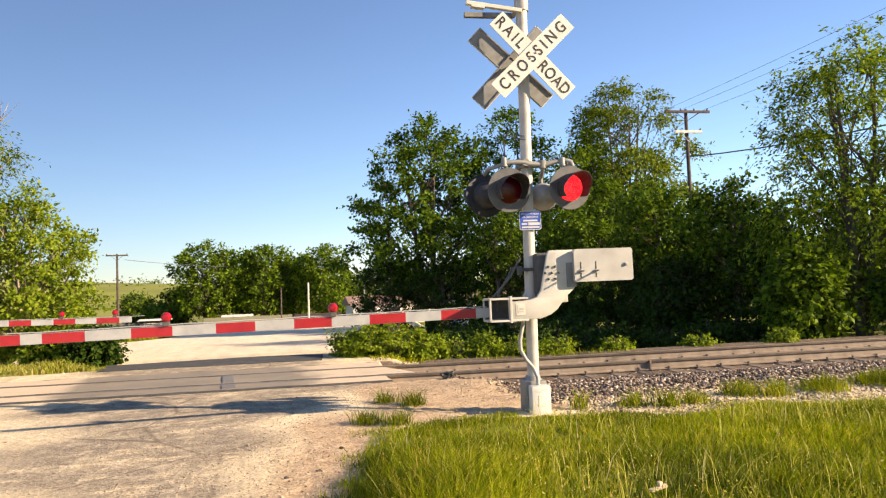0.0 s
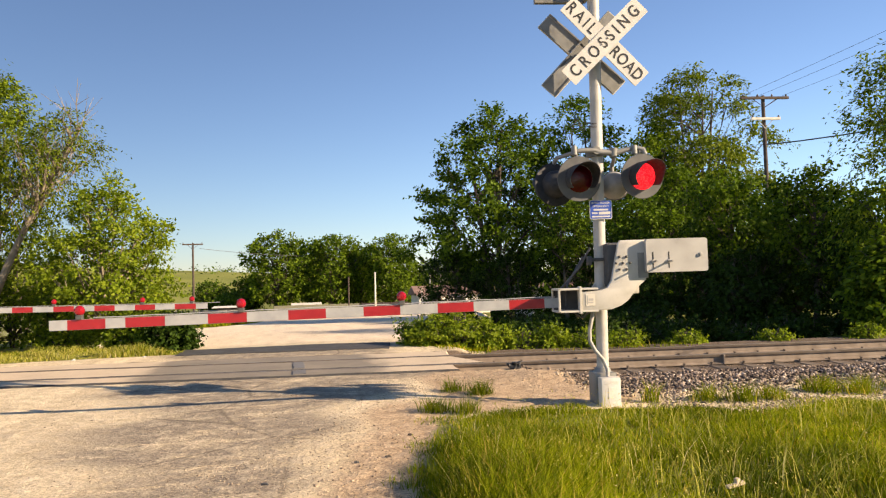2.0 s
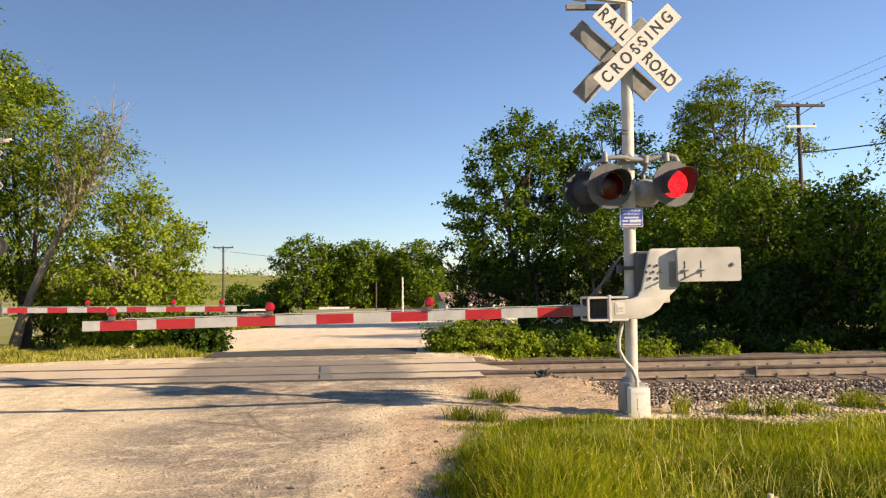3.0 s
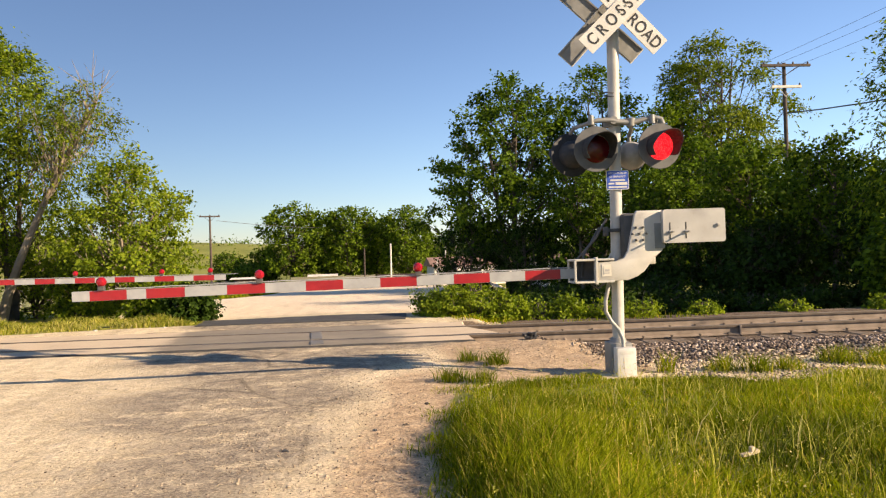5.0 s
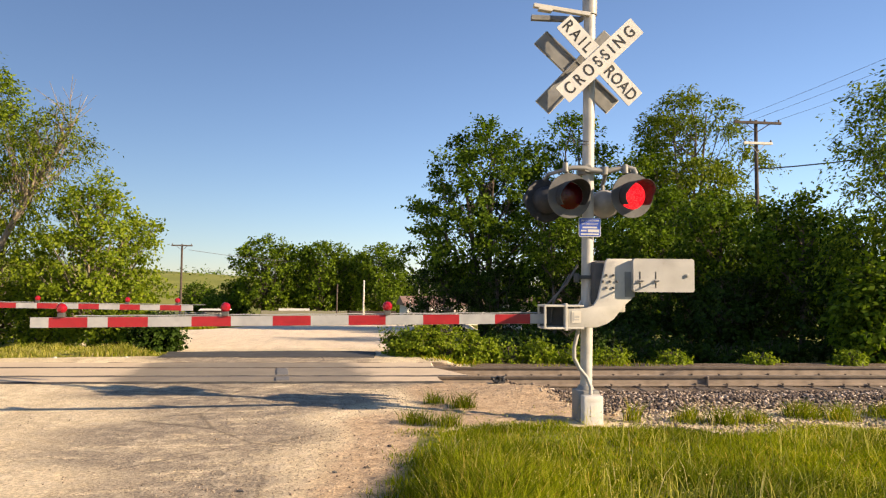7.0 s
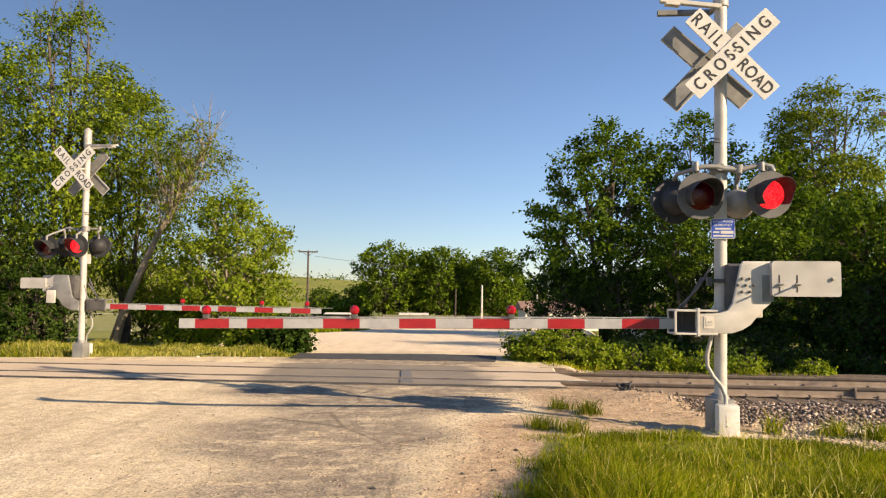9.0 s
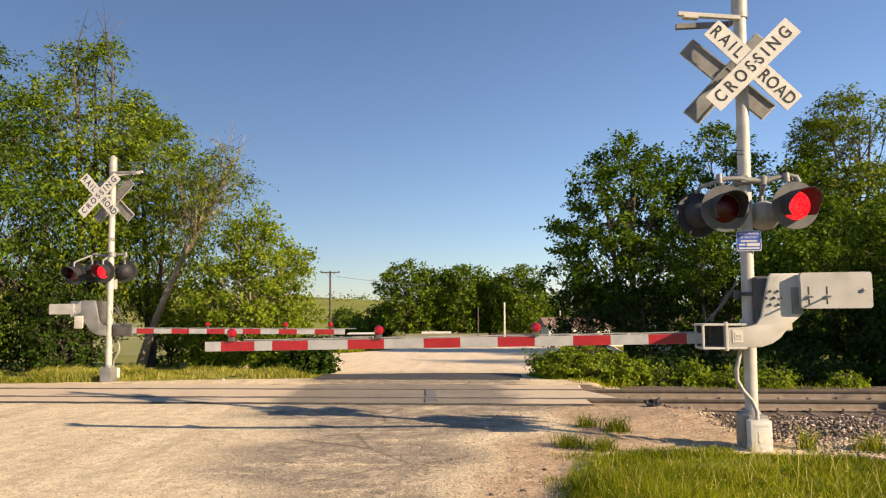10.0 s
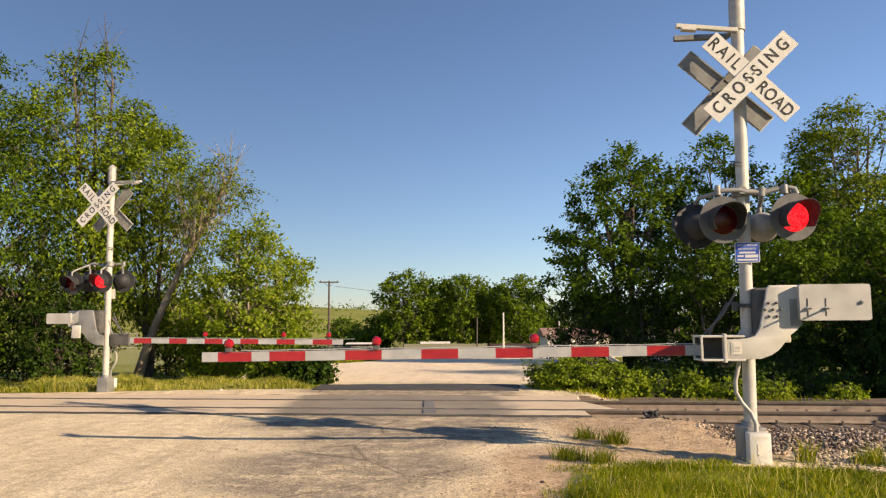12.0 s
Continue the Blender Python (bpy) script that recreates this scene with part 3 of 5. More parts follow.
BACKPLATE = worn("dull aluminium", (0.17, 0.17, 0.16), (0.26, 0.26, 0.245), 5, 0.55, 0.3, 60)
DISC_FACE = worn("weathered disc", (0.055, 0.057, 0.06), (0.115, 0.115, 0.112), 4, 0.55, 0.0, 100, dirt_amount=0.3)


def arm_lamp(arm, x, z):
    bm = bmesh.new()
    box(bm, -0.035, 0.035, -0.03, 0.03, 0.0, 0.05, 0.008)
    base = part("lamp_base", bm, DARK, arm, "black lamp base", m=pose(x, 0, z))
    bm = bmesh.new()
    lathe(bm, [(0.0, -0.055), (0.03, -0.05), (0.052, -0.02), (0.056, 0.0), (0.052, 0.02), (0.03, 0.05), (0.0, 0.055)], 18, pose(0, 0, 0.095, 90, 0, 0))
    part("lamp_lens", bm, LENS_ARM, base, "round red arm lamp", True)


def gate(m, group, front_buck, rear_buck, heads, lean=0.0, arm_len=5.62, finish=None):
    finish = finish or CAST
    g = thing("crossing_gate", m, "railroad crossing gate with lowered red and white arm", "crossing gate", group)
    bm = bmesh.new()
    tube(bm, [(0, 0, 0.28), (0, 0, 4.75)], 0.068, 20)
    part("mast", bm, ALU, g, "silver painted steel mast", True, pose(0, 0, 0, 0, lean, 0))
    bm = bmesh.new()
    tube(bm, [(0, 0, 4.73), (0, 0, 5.08), (0, 0, 5.12), (0, 0, 5.17)], [0.085, 0.085, 0.075, 0.02], 16)
    part("mast_cap", bm, GALV, g, "grey cast mast cap", True, pose(0, 0, 0, 0, lean, 0))
    bm = bmesh.new()
    for zz in (3.2, 3.24):
        tube(bm, [(0.07 * math.cos(a), 0.07 * math.sin(a), zz + 0.02 * math.sin(a)) for a in (0.35 * k for k in range(19))], 0.006, 5)
    part("mast_strap", bm, DARK, g, "black strap round the mast")
    # foundation and junction box
    bm = bmesh.new()
    box(bm, -0.125, 0.12, -0.14, 0.14, -0.12, 0.38, 0.015)
    tube(bm, [(0, 0, 0.375), (0, 0, 0.43)], [0.105, 0.08], 16)
    part("mast_base", bm, BACKPLATE, g, "dull grey cast mast base", True)
    bm = bmesh.new()
    box(bm, -0.105, 0.115, -0.30, -0.145, -0.03, 0.345, 0.02)
    jb = part("junction_box", bm, WHITE, g, "white junction box", True)
    bm = bmesh.new()
    box(bm, -0.03, 0.05, -0.3035, -0.2995, 0.12, 0.24)
    for k in range(3):
        box(bm, -0.07, 0.08, -0.303, -0.2995, 0.28 + 0.012 * k, 0.284 + 0.012 * k)
    box(bm, -0.05, 0.06, -0.303, -0.2995, 0.07, 0.076)
    part("box_label", bm, PALEWOOD, jb, "faded label plate")
    bm = bmesh.new()
    path = [(0.0, -0.2, 0.34), (0.0, -0.19, 0.43), (-0.03, -0.15, 0.53), (-0.11, -0.13, 0.63), (-0.165, -0.12, 0.74), (-0.165, -0.12, 0.86), (-0.13, -0.1, 0.98), (-0.1, -0.08, 1.1)]
    tube(bm, path, 0.022, 10)
    part("conduit", bm, GALV, g, "grey flexible conduit", True)
    # top bracket
    bm = bmesh.new()
    box(bm, -0.70, -0.03, -0.11, -0.05, 4.66, 4.705, 0.006)
    box(bm, -0.64, -0.48, -0.12, -0.04, 4.635, 4.662, 0.004)
    part("upper_bracket", bm, CAST, g, "white bracket arm", m=pose(0.07, 0, 4.68, 0, 7, 0) @ pose(0, 0, -4.66))
    bm = bmesh.new()
    box(bm, -0.60, 0.0, 0.12, 0.18, 4.70, 4.76, 0.006)
    tube(bm, [(0, 0, 4.73), (0, 0.15, 4.73)], 0.03, 8)
    part("upper_bracket", bm, BACKPLATE, g, "grey bracket arm")
    for b in (front_buck, rear_buck):
        crossbuck(g, *b)
    # flasher crossarm
    bm = bmesh.new()
    zc = 2.90
    tube(bm, [(-0.28, -0.12, zc - 0.02), (-0.18, -0.12, zc), (-0.02, -0.11, zc), (0.04, -0.1, zc - 0.02), (0.22, -0.1, zc - 0.03)], [0.026, 0.028, 0.03, 0.036, 0.036], 12)
    tube(bm, [(0.22, -0.1, zc - 0.03), (0.36, -0.1, zc + 0.005), (0.48, -0.1, zc + 0.02), (0.545, -0.11, zc + 0.0), (0.565, -0.12, zc - 0.06)], [0.034, 0.028, 0.028, 0.032, 0.03], 12)
    tube(bm, [(0.0, 0.0, zc - 0.06), (0.0, 0.0, zc + 0.05)], 0.085, 16)
    tube(bm, [(0.0, -0.07, zc), (0.0, -0.13, zc)], 0.045, 10)
    tube(bm, [(0.20, -0.1, zc - 0.07), (0.20, -0.1, zc + 0.02)], [0.04, 0.05], 12)
    for ex, lift_ in ((-0.26, 0.055), (0.44, 0.05)):
        tube(bm, [(ex, -0.12, zc - 0.05), (ex, -0.12, zc + lift_)], [0.036, 0.03], 12)
    part("flasher_crossarm", bm, BACKPLATE, g, "weathered cast flasher crossarm", True)
    for h in heads:
        signal_head(g, *h)
    # gate mechanism housing behind and two side plates
    bm = bmesh.new()
    box(bm, 0.045, 0.42, -0.20, 0.26, 1.26, 1.765, 0.05)
    part("gate_mechanism", bm, DARK, g, "dark rounded gate mechanism housing", True)
    bm = bmesh.new()
    box(bm, -0.13, 0.06, -0.10, -0.06, 1.56, 1.60, 0.008)
    box(bm, -0.15, -0.10, -0.12, -0.04, 1.52, 1.62, 0.01)
    part("mechanism_cover", bm, DARK, g, "dark mast clamp", True)
    for left, y0, y1 in ((-0.205, -0.285, -0.235), (-0.03, 0.30, 0.35)):
        outline = [(ox - 0.075, oz) for ox, oz in [(0.25, 1.785), (0.56, 1.785), (0.56, 1.40), (0.525, 1.335), (0.43, 1.255), (0.38, 1.19), (0.32, 1.115), (0.24, 1.06), (0.13, 1.02), (left, 1.012), (left, 1.225), (0.0, 1.235), (0.085, 1.265), (0.135, 1.34), (0.17, 1.50), (0.205, 1.66), (0.225, 1.75)]]
        part("gate_side_arm", prism(bmesh.new(), outline, y0, y1, 0.012), finish, g, "cast curved side arm", True)
    for k in range(7):
        a = k * math.pi / 3
        r = 0.0 if k == 6 else 0.08
        part("hub_bolt", lathe(bmesh.new(), [(0.0, -0.001), (0.015, 0), (0.015, 0.018), (0.0, 0.024)], 6), DARK, g, m=pose(0.195 + r * math.cos(a), -0.284, 1.53 + r * math.sin(a), 90, 0, 0))
    # Clamp plate in a darker grey: the counterweight's shade is in its colour.
    bm = bmesh.new()
    box(bm, 0.365, 0.478, -0.297, -0.283, 1.36, 1.64, 0.004)
    part("clamp_plate", bm, BACKPLATE, g, "grey clamp plate with shade put into its darker colour")
    bm = bmesh.new()
    box(bm, -0.24, -0.135, -0.291, -0.2845, 1.07, 1.20)
    plate = part("maker_plate", bm, PALEWOOD, g, "small maker's plate")
    bm = bmesh.new()
    box(bm, -0.225, -0.218, -0.2935, -0.2905, 1.085, 1.185)
    box(bm, -0.215, -0.155, -0.2935, -0.2905, 1.10, 1.112)
    box(bm, -0.205, -0.155, -0.2935, -0.2905, 1.125, 1.15)
    part("plate_bars", bm, GREY, plate)
    # counterweights
    for y0, y1, dx in ((-0.372, -0.305, -0.11), (0.36, 0.425, 0.0)):
        bm = bmesh.new()
        inset = 0.0 if y0 < 0 else 0.07
        box(bm, 0.545 + dx + inset, 1.245 + dx - inset, y0, y1, 1.415 + inset, 1.785 - inset)
        bmesh.ops.bevel(bm, geom=[e for e in bm.edges if abs((e.verts[0].co - e.verts[1].co).y) > 0.03], offset=0.03, segments=4, affect="EDGES", profile=0.5)
        cw = part("counterweight", bm, GREY, g, "grey steel counterweight plate", True)
        for bx in (0.62, 0.80):
            part("slot", box(bmesh.new(), bx + dx - 0.006, bx + dx + 0.006, y0 - 0.003, y0 + 0.001, 1.46, 1.64), BLACK, cw, "dark bolt slot")
        for bx, bz in ((0.62, 1.535), (0.80, 1.535), (1.16, 1.60)):
            long = 0.11 if bx < 1 else 0.025
            bm = bmesh.new()
            tube(bm, [(bx + dx, y0 + 0.01, bz), (bx + dx, y0 - 0.018, bz), (bx + dx, y0 - 0.02, bz), (bx + dx, y0 - long, bz)], [0.022, 0.022, 0.01, 0.01], 8)
            part("weight_bolt", bm, GALV, cw, "long weight bolt")
    bm = bmesh.new()
    box(bm, 0.40, 0.60, 0.355, 0.40, 1.17, 1.45, 0.02)
    part("weight_bracket", bm, CAST, g, "white weight bracket", True)
    # arm adapter: an open box frame
    bm = bmesh.new()
    for zz in (1.0, 1.245):
        box(bm, -0.55, -0.10, -0.30, 0.04, zz, zz + 0.022, 0.006)
    box(bm, -0.55, -0.525, -0.30, -0.27, 1.0, 1.267, 0.006)
    box(bm, -0.55, -0.53, 0.01, 0.04, 1.0, 1.267, 0.006)
    box(bm, -0.315, -0.285, -0.305, -0.225, 0.985, 1.285, 0.006)
    box(bm, -0.12, -0.10, -0.2, 0.04, 1.02, 1.25, 0.006)
    part("arm_adapter", bm, finish, g, "open arm adapter frame")
    # Dark sheet added behind the frame to paint the shade in its opening.
    bm = bmesh.new()
    box(bm, -0.53, -0.12, 0.045, 0.06, 1.02, 1.25, 0.004)
    part("adapter_shade", bm, DARK, g, "dark sheet standing in for the shade inside the arm adapter")
    bm = bmesh.new()
    tube(bm, [(-0.42, 0.1, 1.26), (-0.22, 0.0, 1.50), (-0.1, -0.05, 1.72)], 0.014, 6)
    tube(bm, [(-0.40, 0.0, 1.06), (-0.36, 0.05, 1.30), (-0.15, 0.1, 1.62)], 0.012, 6)
    tube(bm, [(-0.30, 0.1, 1.0), (-0.2, 0.05, 0.92), (-0.1, 0.0, 1.0)], 0.012, 6)
    part("arm_cable", bm, DARK, g, "black arm cable")
    # arm
    z0 = 1.115
    bm = bmesh.new()
    n = 12
    for i in range(n):
        xa, xb = -0.44 - arm_len * i / n, -0.44 - arm_len * (i + 1) / n
        box(bm, xb, xa, 0.0, 0.028, z0 - 0.056, z0 + 0.056)
    tube(bm, [(-0.5 - 0.3 * k, 0.014, z0 + 0.066 + 0.006 * (k % 2)) for k in range(18)], 0.006, 5)
    arm = part("gate_arm", bm, SILVER, g, "red and white striped gate arm")
    edges = [0.0, 0.19] + [0.19 + 0.406 * (k + 1) for k in range(11) if 0.19 + 0.406 * (k + 1) < arm_len - 0.7] + [arm_len - 0.66, arm_len - 0.23, arm_len]
    if arm_len > 5.5:
        edges = [0.0, 0.19, 0.596, 1.002, 1.41, 1.83, 2.24, 2.656, 3.07, 3.52, 3.94, 4.40, 4.82, 5.03, 5.43, arm_len]
    for i, (a, b) in enumerate(zip(edges, edges[1:])):
        bm = bmesh.new()
        box(bm, -0.44 - b, -0.44 - a, -0.0035, 0.0005, z0 - 0.0535, z0 + 0.0535)
        box(bm, -0.44 - b, -0.44 - a, 0.0275, 0.0315, z0 - 0.0535, z0 + 0.0535)
        part("stripe", bm, RED if i % 2 == 1 else SILVER, arm, "red stripe" if i % 2 == 1 else "silvery white stripe")
    for lx in (1.81, 3.58, arm_len - 0.32):
        arm_lamp(arm, -0.44 - lx, z0 + 0.056)
    # blue notice
    bm = bmesh.new()
    box(bm, -0.155, 0.105, -0.088, -0.084, 2.015, 2.235)
    bmesh.ops.bevel(bm, geom=[e for e in bm.edges if abs((e.verts[0].co - e.verts[1].co).y) > 0.003], offset=0.02, segments=4, affect="EDGES", profile=0.5)
    sign = part("notice_sign", bm, WHITE, g, "blue notice sign with white writing", m=pose(0.055, 0, 0.10))
    bm = bmesh.new()
    box(bm, -0.147, 0.097, -0.0905, -0.0875, 2.023, 2.227)
    bmesh.ops.bevel(bm, geom=[e for e in bm.edges if abs((e.verts[0].co - e.verts[1].co).y) > 0.002], offset=0.016, segments=4, affect="EDGES", profile=0.5)
    face = part("sign_face", bm, BLUE, sign, "blue sheeting")
    lettering("REPORT PROBLEM", 0.030, WHITE, "lettering", sign, pose(-0.025, -0.0915, 2.20, 90, 0, 0), 0.0004, 1.05)
    lettering("OR EMERGENCY", 0.030, WHITE, "lettering", sign, pose(-0.025, -0.0915, 2.162, 90, 0, 0), 0.0004, 1.05)
    bm = bmesh.new()
    box(bm, -0.11, 0.06, -0.0925, -0.0905, 2.113, 2.132)
    box(bm, -0.13, -0.065, -0.0925, -0.0905, 2.075, 2.094)
    box(bm, -0.05, 0.085, -0.0925, -0.0905, 2.068, 2.100)
    box(bm, -0.13, 0.08, -0.0925, -0.0905, 2.036, 2.054)
    part("sign_bars", bm, WHITE, sign)
    lift, sink = pose(0, 0, 0.075), pose(0, 0, 0.07, 0, -0.65, 0)
    for piece in list(g.children):
        kind = piece.name.split(".")[0]
        if kind == "gate_arm":
            piece.matrix_basis = sink @ piece.matrix_basis
        elif kind in ("gate_mechanism", "mechanism_cover", "gate_side_arm", "hub_bolt", "clamp_plate", "maker_plate", "counterweight", "weight_bracket", "arm_adapter", "adapter_shade", "arm_cable"):
            piece.matrix_basis = lift @ piece.matrix_basis
    return g


GROUP = "gates at the crossing"
gate(pose(3.256, 7.91, -0.03, 0, 0, -5.5), GROUP, (0.13, -0.17, 4.14, 0), (-0.02, 0.26, 4.13, 176),
     [(-0.23, -0.17, 2.57, 4, 4, False, (-0.24, -0.12, 2.88)), (0.50, -0.17, 2.585, 6, 4, True, (0.52, -0.12, 2.88)),
      (0.27, 0.14, 2.52, 165, 4, False, (0.2, -0.1, 2.88), 0.17), (-0.42, 0.22, 2.56, 195, 4, False, (-0.2, -0.1, 2.90), 0.255, DISC)], 0.8)
gate(pose(-7.5, 16.37, -0.06, 0, 0, 174.5), GROUP, (0.1, -0.2, 4.16, -4), (0.22, 0.2, 4.22, 176),
     [(-0.24, -0.17, 2.52, 0, 4, False, (-0.26, -0.12, 2.87), 0.252, DISC), (0.54, -0.17, 2.53, 4, 4, False, (0.55, -0.12, 2.87), 0.252, DISC),
      (0.06, 0.2, 2.50, 180, 4, True, (0.1, -0.1, 2.89), 0.252, DISC), (0.74, 0.2, 2.46, 178, 4, False, (0.55, -0.1, 2.89), 0.252, DISC)], 0.4, 4.9, BACKPLATE)


# ---- trees and bushes ----
LEAF_S = leafy("sunny leaves", (0.09, 0.145, 0.010), (0.23, 0.29, 0.026), None, 0.45, 0.4)

def twig_leaves(rng, puffs, radius, twigs, per, size, middle, droop, rise):
    """Leaves set along twigs that fan out of each puff, outwards and up, and bend over by droop."""
    n = len(puffs) * twigs
    base = np.repeat(puffs, twigs, 0)
    out = base - np.asarray(middle)
    out /= np.linalg.norm(out, axis=1, keepdims=True) + 1e-6
    d = out * 0.75 + np.array([0, 0, rise]) + rng.normal(0, 0.62, (n, 3))
    d /= np.linalg.norm(d, axis=1, keepdims=True) + 1e-9
    length = np.repeat(radius * rng.uniform(0.7, 1.2, len(puffs)), twigs) * rng.uniform(0.45, 1.1, n)
    start = base + rng.normal(0, 0.24 * radius, (n, 3)) * np.array([1, 1, 0.6])
    t = 0.12 + 0.9 * rng.random((n, per)) ** 0.8
    c = start[:, None] + d[:, None] * (length[:, None] * t)[..., None]
    c[..., 2] -= droop * length[:, None] * t * t
    c = (c + rng.normal(0, 0.35 * size, c.shape)).reshape(-1, 3)
    k = len(c)
    o = c - np.asarray(middle)
    o /= np.linalg.norm(o, axis=1, keepdims=True) + 1e-6
    nrm = o * 0.6 + np.array([0, 0, 0.35]) + rng.normal(0, 0.6, (k, 3))
    nrm /= np.linalg.norm(nrm, axis=1, keepdims=True) + 1e-9
    along = np.repeat(d, per, 0) + rng.normal(0, 0.55, (k, 3)) + np.array([0, 0, -0.35 - droop])
    along -= nrm * np.sum(along * nrm, 1, keepdims=True)
    along /= np.linalg.norm(along, axis=1, keepdims=True) + 1e-9
    s = np.cross(nrm, along)
    L = size * rng.uniform(0.6, 1.3, k)[:, None]
    w = 0.22 if droop > 0.4 else 0.33
    return np.stack([c, c + along * L * 0.45 + s * L * w + nrm * L * 0.06, c + along * L, c + along * L * 0.45 - s * L * w + nrm * L * 0.06], 1).reshape(-1, 3)


def quad_leaves(rng, centres, spread, per, size, middle=None):
    """Leaf quads scattered round clump centres; they turn their faces outwards and up."""
    n = len(centres) * per
    c = np.repeat(centres, per, 0) + rng.normal(0, 1, (n, 3)) * np.asarray(spread)
    out = c - (np.asarray(middle) if middle is not None else np.repeat(centres, per, 0) - np.array([0, 0, 0.3]))
    out /= np.linalg.norm(out, axis=1, keepdims=True) + 1e-6
    nrm = out * 0.75 + np.array([0, 0, 0.22]) + rng.normal(0, 0.6, (n, 3))
    nrm /= np.linalg.norm(nrm, axis=1, keepdims=True) + 1e-9
    d = np.cross(nrm, rng.normal(0, 1, (n, 3)) + np.array([0, 0, 0.3]))
    d /= np.linalg.norm(d, axis=1, keepdims=True) + 1e-9
    s = np.cross(nrm, d)
    L = size * rng.uniform(0.6, 1.35, n)[:, None]
    fold = nrm * L * 0.08
    p = np.stack([c - d * L * 0.5, c + s * L * 0.32 + fold, c + d * L * 0.5 - fold, c - s * L * 0.32 + fold], 1)
    return p.reshape(-1, 3)


def leaf_mesh(verts, mat):
    n = len(verts) // 4
    return quick_mesh("crown", verts, np.arange(4 * n), np.full(n, 4), mat)


def tree(name, x, y, tall, wide, low, leaves, size, leaf, bark, label, seed, lean=(0.0, 0.0), trunk=0.11, clumps=130, stems=1, group="", spread=0.26, category="tree", bare=0, spray=0.0, rounded=0.0):
    """Trunk with limbs to clumps that fill an uneven crown between low and tall."""
    rng = np.random.default_rng(seed)
    z0 = float(height(np.array(x), np.array(y))) - 0.05
    root = thing(name, pose(x, y, z0), label, category, group)
    bm = bmesh.new()
    spines = []
    for sidx in range(stems):
        a = 2 * math.pi * sidx / stems + seed
        off = 0.18 * wide * (stems > 1)
        pts = []
        for i in range(9):
            t = i / 8
            pts.append(Vector((lean[0] * t ** 1.2 + math.cos(a) * off * (0.15 + t) + 0.05 * tall * 0.3 * math.sin(3 * t + seed) * t,
                               lean[1] * t ** 1.2 + math.sin(a) * off * (0.15 + t) + 0.05 * tall * 0.3 * math.cos(2.3 * t + seed) * t, tall * 0.86 * t)))
        tube(bm, pts, [trunk * (1.25 if i == 0 else 1.0) * (1 - 0.85 * i / 8) / (stems ** 0.35) + 0.012 for i in range(9)], 8)
        spines.append(pts)
    lump = [(rng.uniform(0, 6.28), rng.uniform(0.1, 0.95), rng.uniform(0.25, 0.6)) for _ in range(14)]
    puff = spread * 2.3
    gap = 0.8 * puff
    centres = []
    tries = 0
    while len(centres) < clumps and tries < clumps * 40:
        tries += 1
        if tries % (clumps * 4) == 0:
            gap *= 0.85
        w = rng.uniform(-1, 1)
        u, az, q = 0.5 + 0.5 * w, rng.uniform(0, 6.28), rng.uniform(0.1, 1.0) ** 0.4
        env = max(0.05, 1 - abs(w + 0.12 * (1 - rounded)) ** (2.4 + 1.2 * rounded)) ** 0.5 * (1.0 if w > 0 else 1.0 + 0.1 * w)
        bulge = 0.68 + 0.12 * rounded + sum(h * math.exp(-((az - a0 + math.pi) % (2 * math.pi) - math.pi) ** 2 / 0.22 - (u - u0) ** 2 / 0.012) for a0, u0, h in lump)
        r = max(0.0, (wide - 0.55 * puff)) * env * q * min(1.14, bulge)
        z = low + (tall - low - 0.7 * puff) * (u if u > 0.5 else u * (0.75 + 0.5 * u)) + 0.2 * spread * rng.normal()
        z = max(low * 0.6, z)
        c = (lean[0] * (z / tall) ** 1.2 + r * math.cos(az), lean[1] * (z / tall) ** 1.2 + r * math.sin(az), z)
        if all((c[0] - e[0]) ** 2 + (c[1] - e[1]) ** 2 + (c[2] - e[2]) ** 2 > gap * gap for e in centres):
            centres.append(c)
    centres = np.array(centres)
    for k, c in enumerate(centres):
        sp = spines[int(rng.integers(len(spines)))]
        c = Vector(c)
        h = max(0.12 * tall, c.z - 0.75 * math.hypot(c.x - lean[0] * c.z / tall, c.y) - 0.08 * tall)
        f = min(7.99, h / (tall * 0.86) * 8)
        i = int(f)
        start = sp[i].lerp(sp[i + 1], f - i) if f > 0 else sp[0]
        reach = (c - start).length
        mid = start.lerp(c, 0.5) + Vector((0, 0, -0.07 * reach)) + Vector(rng.normal(0, 0.05, 3)) * reach * 0.5
        r0 = (0.014 + 0.02 * rng.random()) * max(1.0, trunk / 0.11) * (1.6 if k % 6 == 0 else 1.0)
        tube(bm, [start, start.lerp(mid, 0.5) + Vector(rng.normal(0, 0.02, 3)) * reach, mid, c], [r0, r0 * 0.8, r0 * 0.6, 0.006], 5, False)
        for _ in range(2):
            tip = c + Vector(rng.uniform(-0.6, 0.6, 3)) * puff + Vector((0, 0, 0.35 * puff))
            tube(bm, [mid.lerp(c, 0.6), c.lerp(tip, 0.4), tip], [r0 * 0.45, 0.008, 0.004], 3, False)
    for k in range(bare):
        sp = spines[k % len(spines)]
        start = sp[5 + k % 4]
        away = Vector((rng.normal(0, 0.55), rng.normal(0, 0.55), 1.0)).normalized()
        reach = tall * rng.uniform(0.10, 0.24)
        bend = start + away * reach * 0.5 + Vector(rng.normal(0, 0.06, 3)) * reach
        tip = start + away * reach + Vector((0, 0, 0.1 * reach))
        tube(bm, [start, bend, tip], [0.022, 0.014, 0.005], 4, False)
        for _ in range(3):
            tube(bm, [bend, bend.lerp(tip, 0.6) + Vector(rng.normal(0, 0.2, 3)) * reach], [0.009, 0.004], 3, False)
